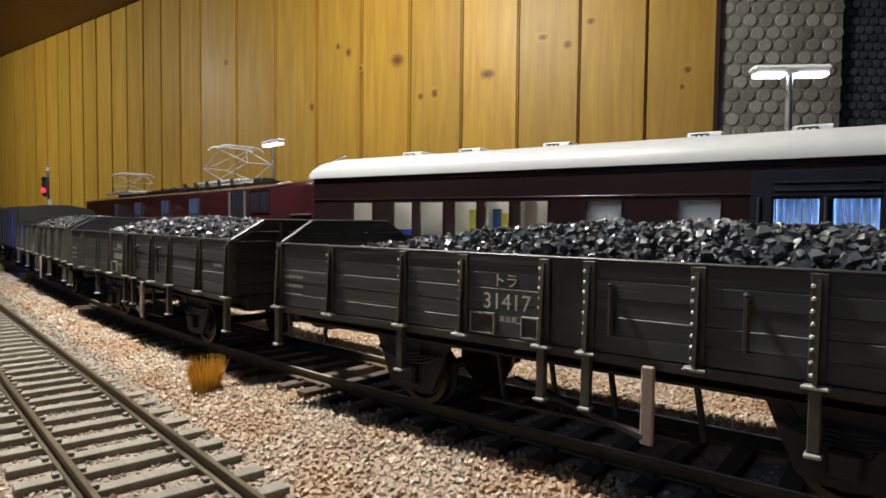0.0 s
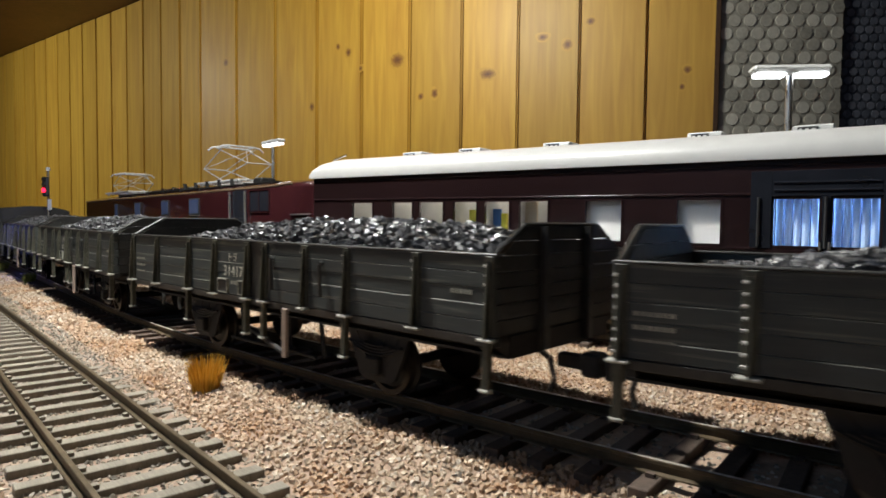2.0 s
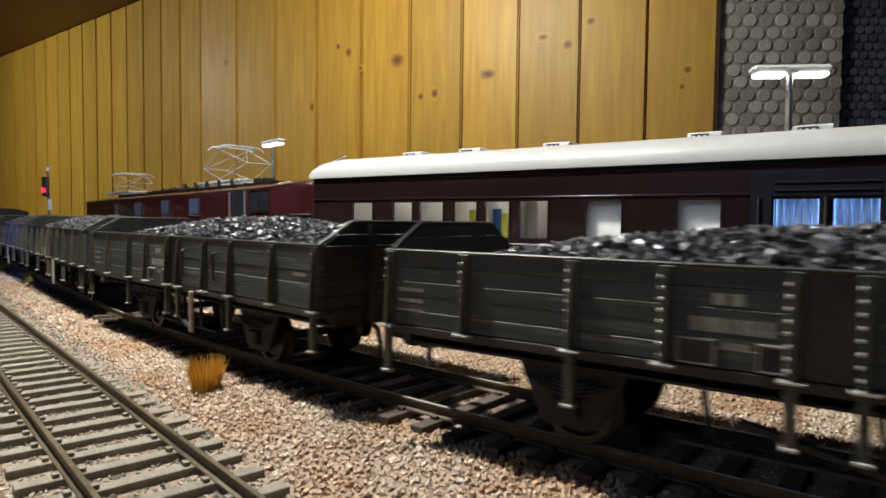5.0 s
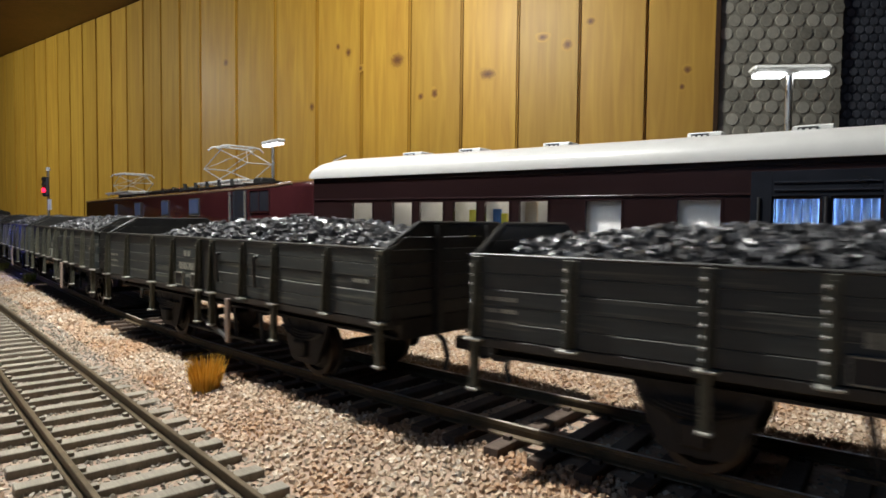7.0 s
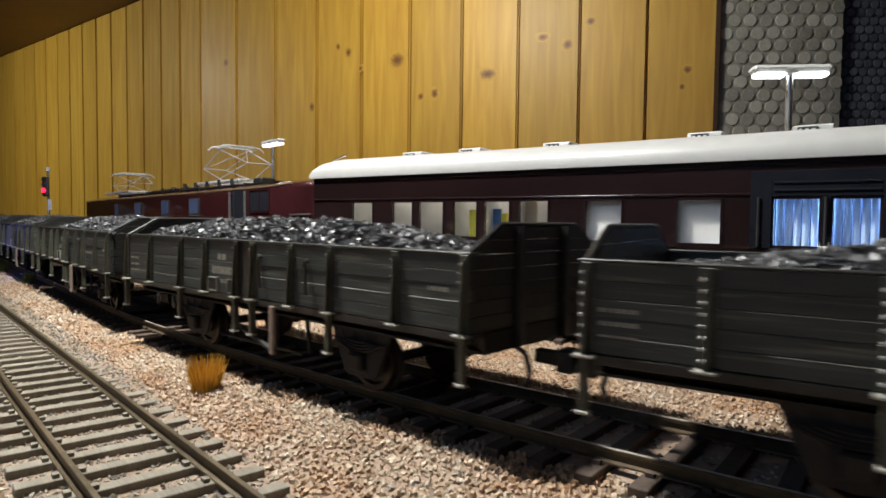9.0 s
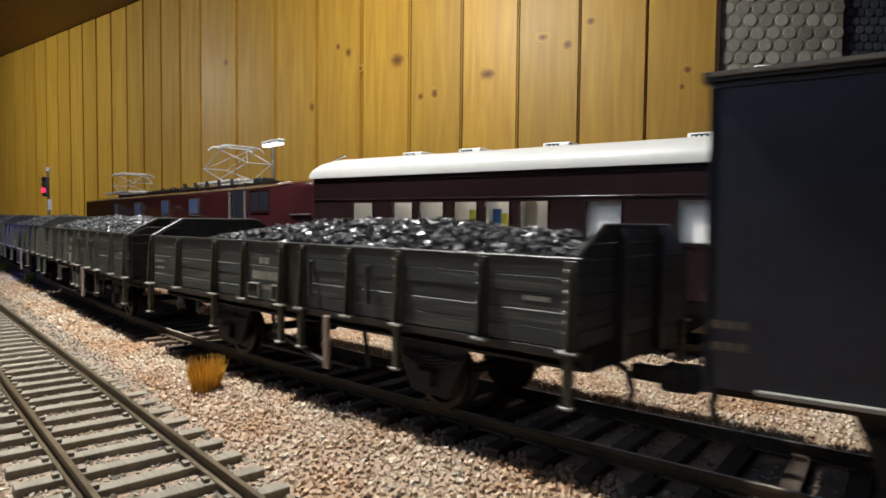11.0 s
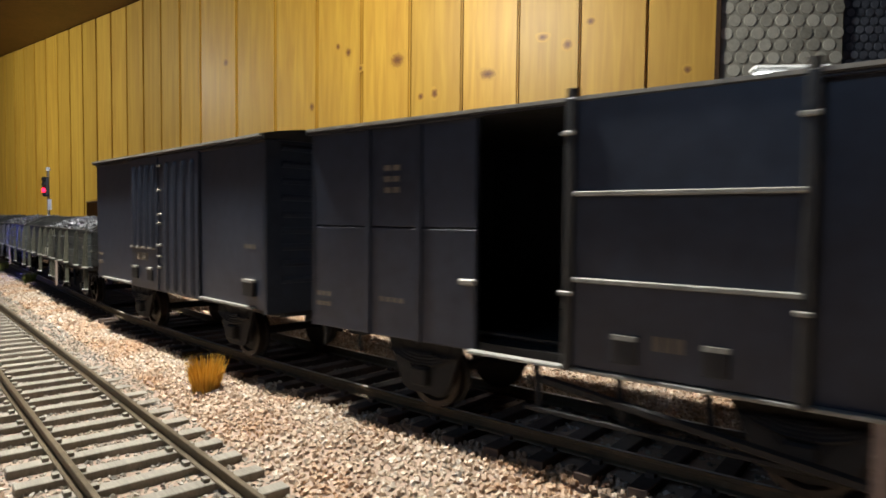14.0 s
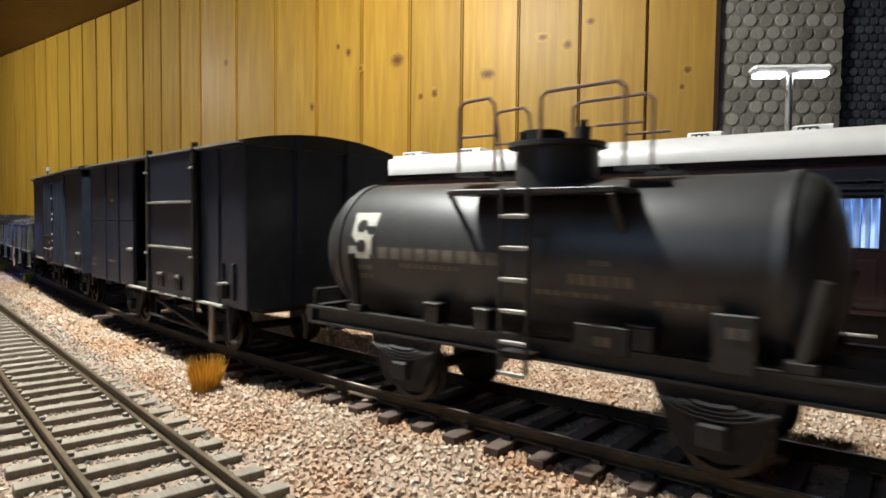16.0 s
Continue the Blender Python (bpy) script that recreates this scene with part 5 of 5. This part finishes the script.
            part("arm", bm, M_SILVER, base)
        for sg in (-1, 1):
            for y0, y1 in ((9, 12), (26, 23)):
                arm((c - sg * 5, y0, zb), (c + sg * hw, y1, zk), 0.24)
                arm((c + sg * hw, y1, zk), (c - sg * 3, 17.5 + (y1 - 17.5) * 1.4, top - 0.8), 0.2)
            arm((c + sg * hw, 12, zk), (c + sg * hw, 23, zk), 0.22)
            arm((c + sg * hw, 12, zk), (c - sg * 3, 24, top - 0.8), 0.14)
        bm = bmesh.new()
        for x in (c - 4.5, c + 4.5):
            pipe(bm, [(x, 6.5, top - 2.0), (x, 8.5, top - 0.4), (x, 11, top), (x, 24, top), (x, 26.5, top - 0.4), (x, 28.5, top - 2.0)], 0.4)
        pipe(bm, [(c - 5, 12, top - 0.4), (c + 5, 12, top - 0.4)], 0.4)
        pipe(bm, [(c - 5, 23, top - 0.4), (c + 5, 23, top - 0.4)], 0.4)
        part("collector_head", bm, M_SILVER, base)
    bm = bmesh.new()
    rod(bm, (L - 12, 17.5, 43.8), (L - 1.5, 17.5, 43.8), 2.4, 14)
    part("headlamp", bm, M_LROOF, t, smooth=True)
    return t


locomotive()


# ---- lamps, signal and tufts ----
def station_lamp(x, y, z, rz, lit):
    t = thing("station_lamp", at(x, y, -4, 0, 0, rz), "twin-headed bright metal lamp post, lit white", "street lamp", "station lamps")
    h = z + 4
    bm = bmesh.new()
    rod(bm, (0, 0, 0), (0, 0, 6), 1.6, 12, 1.1)
    rod(bm, (0, 0, 6), (0, 0, h - 2), 0.85, 12)
    part("post", bm, M_CHROME, t, smooth=True)
    bm = bmesh.new()
    box(bm, -9.8, 9.8, -2.4, 2.4, h - 1.4, h + 0.6, 0.8)
    part("head", bm, M_GREYP, t, "rounded grey lamp head")
    for sg in (-1, 1):
        bm = bmesh.new()
        box(bm, sg * 5.2 - 3.9, sg * 5.2 + 3.9, -2.0, 2.0, h - 2.3, h - 1.2, 0.5)
        part("lamp_glass", bm, M_LED, t, "glowing white lamp glass")
    return t


station_lamp(89.8, 165, 69.2, -6, True)
station_lamp(-87.5, 322, 68.0, -50, True)

t = thing("railway_signal", at(-223.5, 355, -6, 0, 0, -20), "slim colour light signal showing red", "signal")
bm = bmesh.new()
rod(bm, (0, 0, 0), (0, 0, 60), 0.7, 10)
part("post", bm, M_CHROME, t, smooth=True)
bm = bmesh.new()
box(bm, -2.2, 2.2, -2.6, -0.5, 45.5, 56.5, 0.8)
part("head", bm, M_BLACK, t)
for i, m in enumerate((M_RED, M_BLACK, M_BLACK)):
    bm = bmesh.new()
    rod(bm, (0, -3.2, 49.0 + 3.2 * i), (0, -2.5, 49.0 + 3.2 * i), 1.2, 14)
    part("lens", bm, m, t, "glowing red lens" if i == 0 else "dark lens")
bm = bmesh.new()
rod(bm, (0, 0, 60), (0, 0, 62), 1.1, 8)
box(bm, 0.8, 3.2, -1.2, -0.6, 38, 44)
part("fittings", bm, M_GREYP, t)


def tuft(x, y, z, r, h, n, m, label):
    rng = random.Random(int(x * 7))
    vs, fs = [], []
    for i in range(n):
        a, d = rng.random() * 6.283, r * 0.27 * math.sqrt(rng.random())
        bx, by = d * math.cos(a), d * math.sin(a)
        hh = h * rng.uniform(0.5, 1.06)
        fan = 1.0 + 1.5 * hh / h * rng.uniform(0.7, 1.1)
        tx, ty = bx * fan + rng.uniform(-0.7, 0.7), by * fan + rng.uniform(-0.7, 0.7)
        w = 0.11
        b = rng.random() * 3.14
        cx, cy = w * math.cos(b), w * math.sin(b)
        k = len(vs)
        mx, my = bx * 0.6 + tx * 0.4, by * 0.6 + ty * 0.4
        vs += [((x + p) * MM, (y + q) * MM, (z + s) * MM) for p, q, s in ((bx - cx, by - cy, -0.5), (bx + cx, by + cy, -0.5), (bx - cy, by + cx, -0.5), (mx - cx, my - cy, hh * 0.55), (mx + cx, my + cy, hh * 0.55), (mx - cy, my + cx, hh * 0.55), (tx, ty, hh))]
        fs += [(k, k + 1, k + 4, k + 3), (k + 1, k + 2, k + 5, k + 4), (k + 2, k, k + 3, k + 5), (k + 3, k + 4, k + 6), (k + 4, k + 5, k + 6), (k + 5, k + 3, k + 6)]
    return tagged(loose("grass_tuft", vs, fs, m), label, "grass tuft", "grass tufts")


tuft(-44.0, 115.8, -5.8, 6.4, 8.8, 700, M_STRAW, "golden straw-coloured grass tuft on ballast")
tuft(-194, 293, -5.6, 5.2, 8.0, 380, M_GREEN, "yellow-green grass tuft beside the rails")
tuft(-252, 358.5, -5.6, 5.2, 8.0, 380, M_GREEN, "yellow-green grass tuft beside the rails")


# ---- what moves ----
def motions():
    for ob, s0, ax in TRAIN:
        rows = []
        for t, g in GONE:
            rows.append((t, stand(s0 + g - ax, s0 + g + ax)))
        extra = [(t + 0.5, -165.7 - 54 * (t - 3.5)) for t in range(4, 16)]
        rows += [(t, stand(s0 + g - ax, s0 + g + ax)) for t, g in extra]
        walk(ob, sorted(rows, key=lambda r: r[0]))
        for w in ob.children:
            if w.name.startswith("wheelset"):
                x = w.location.x / MM
                walk(w, [(i / 10, at(x, 0, 4.8, 0, math.degrees(gone(i / 10) / 4.8), 0)) for i in range(161)])


motions()
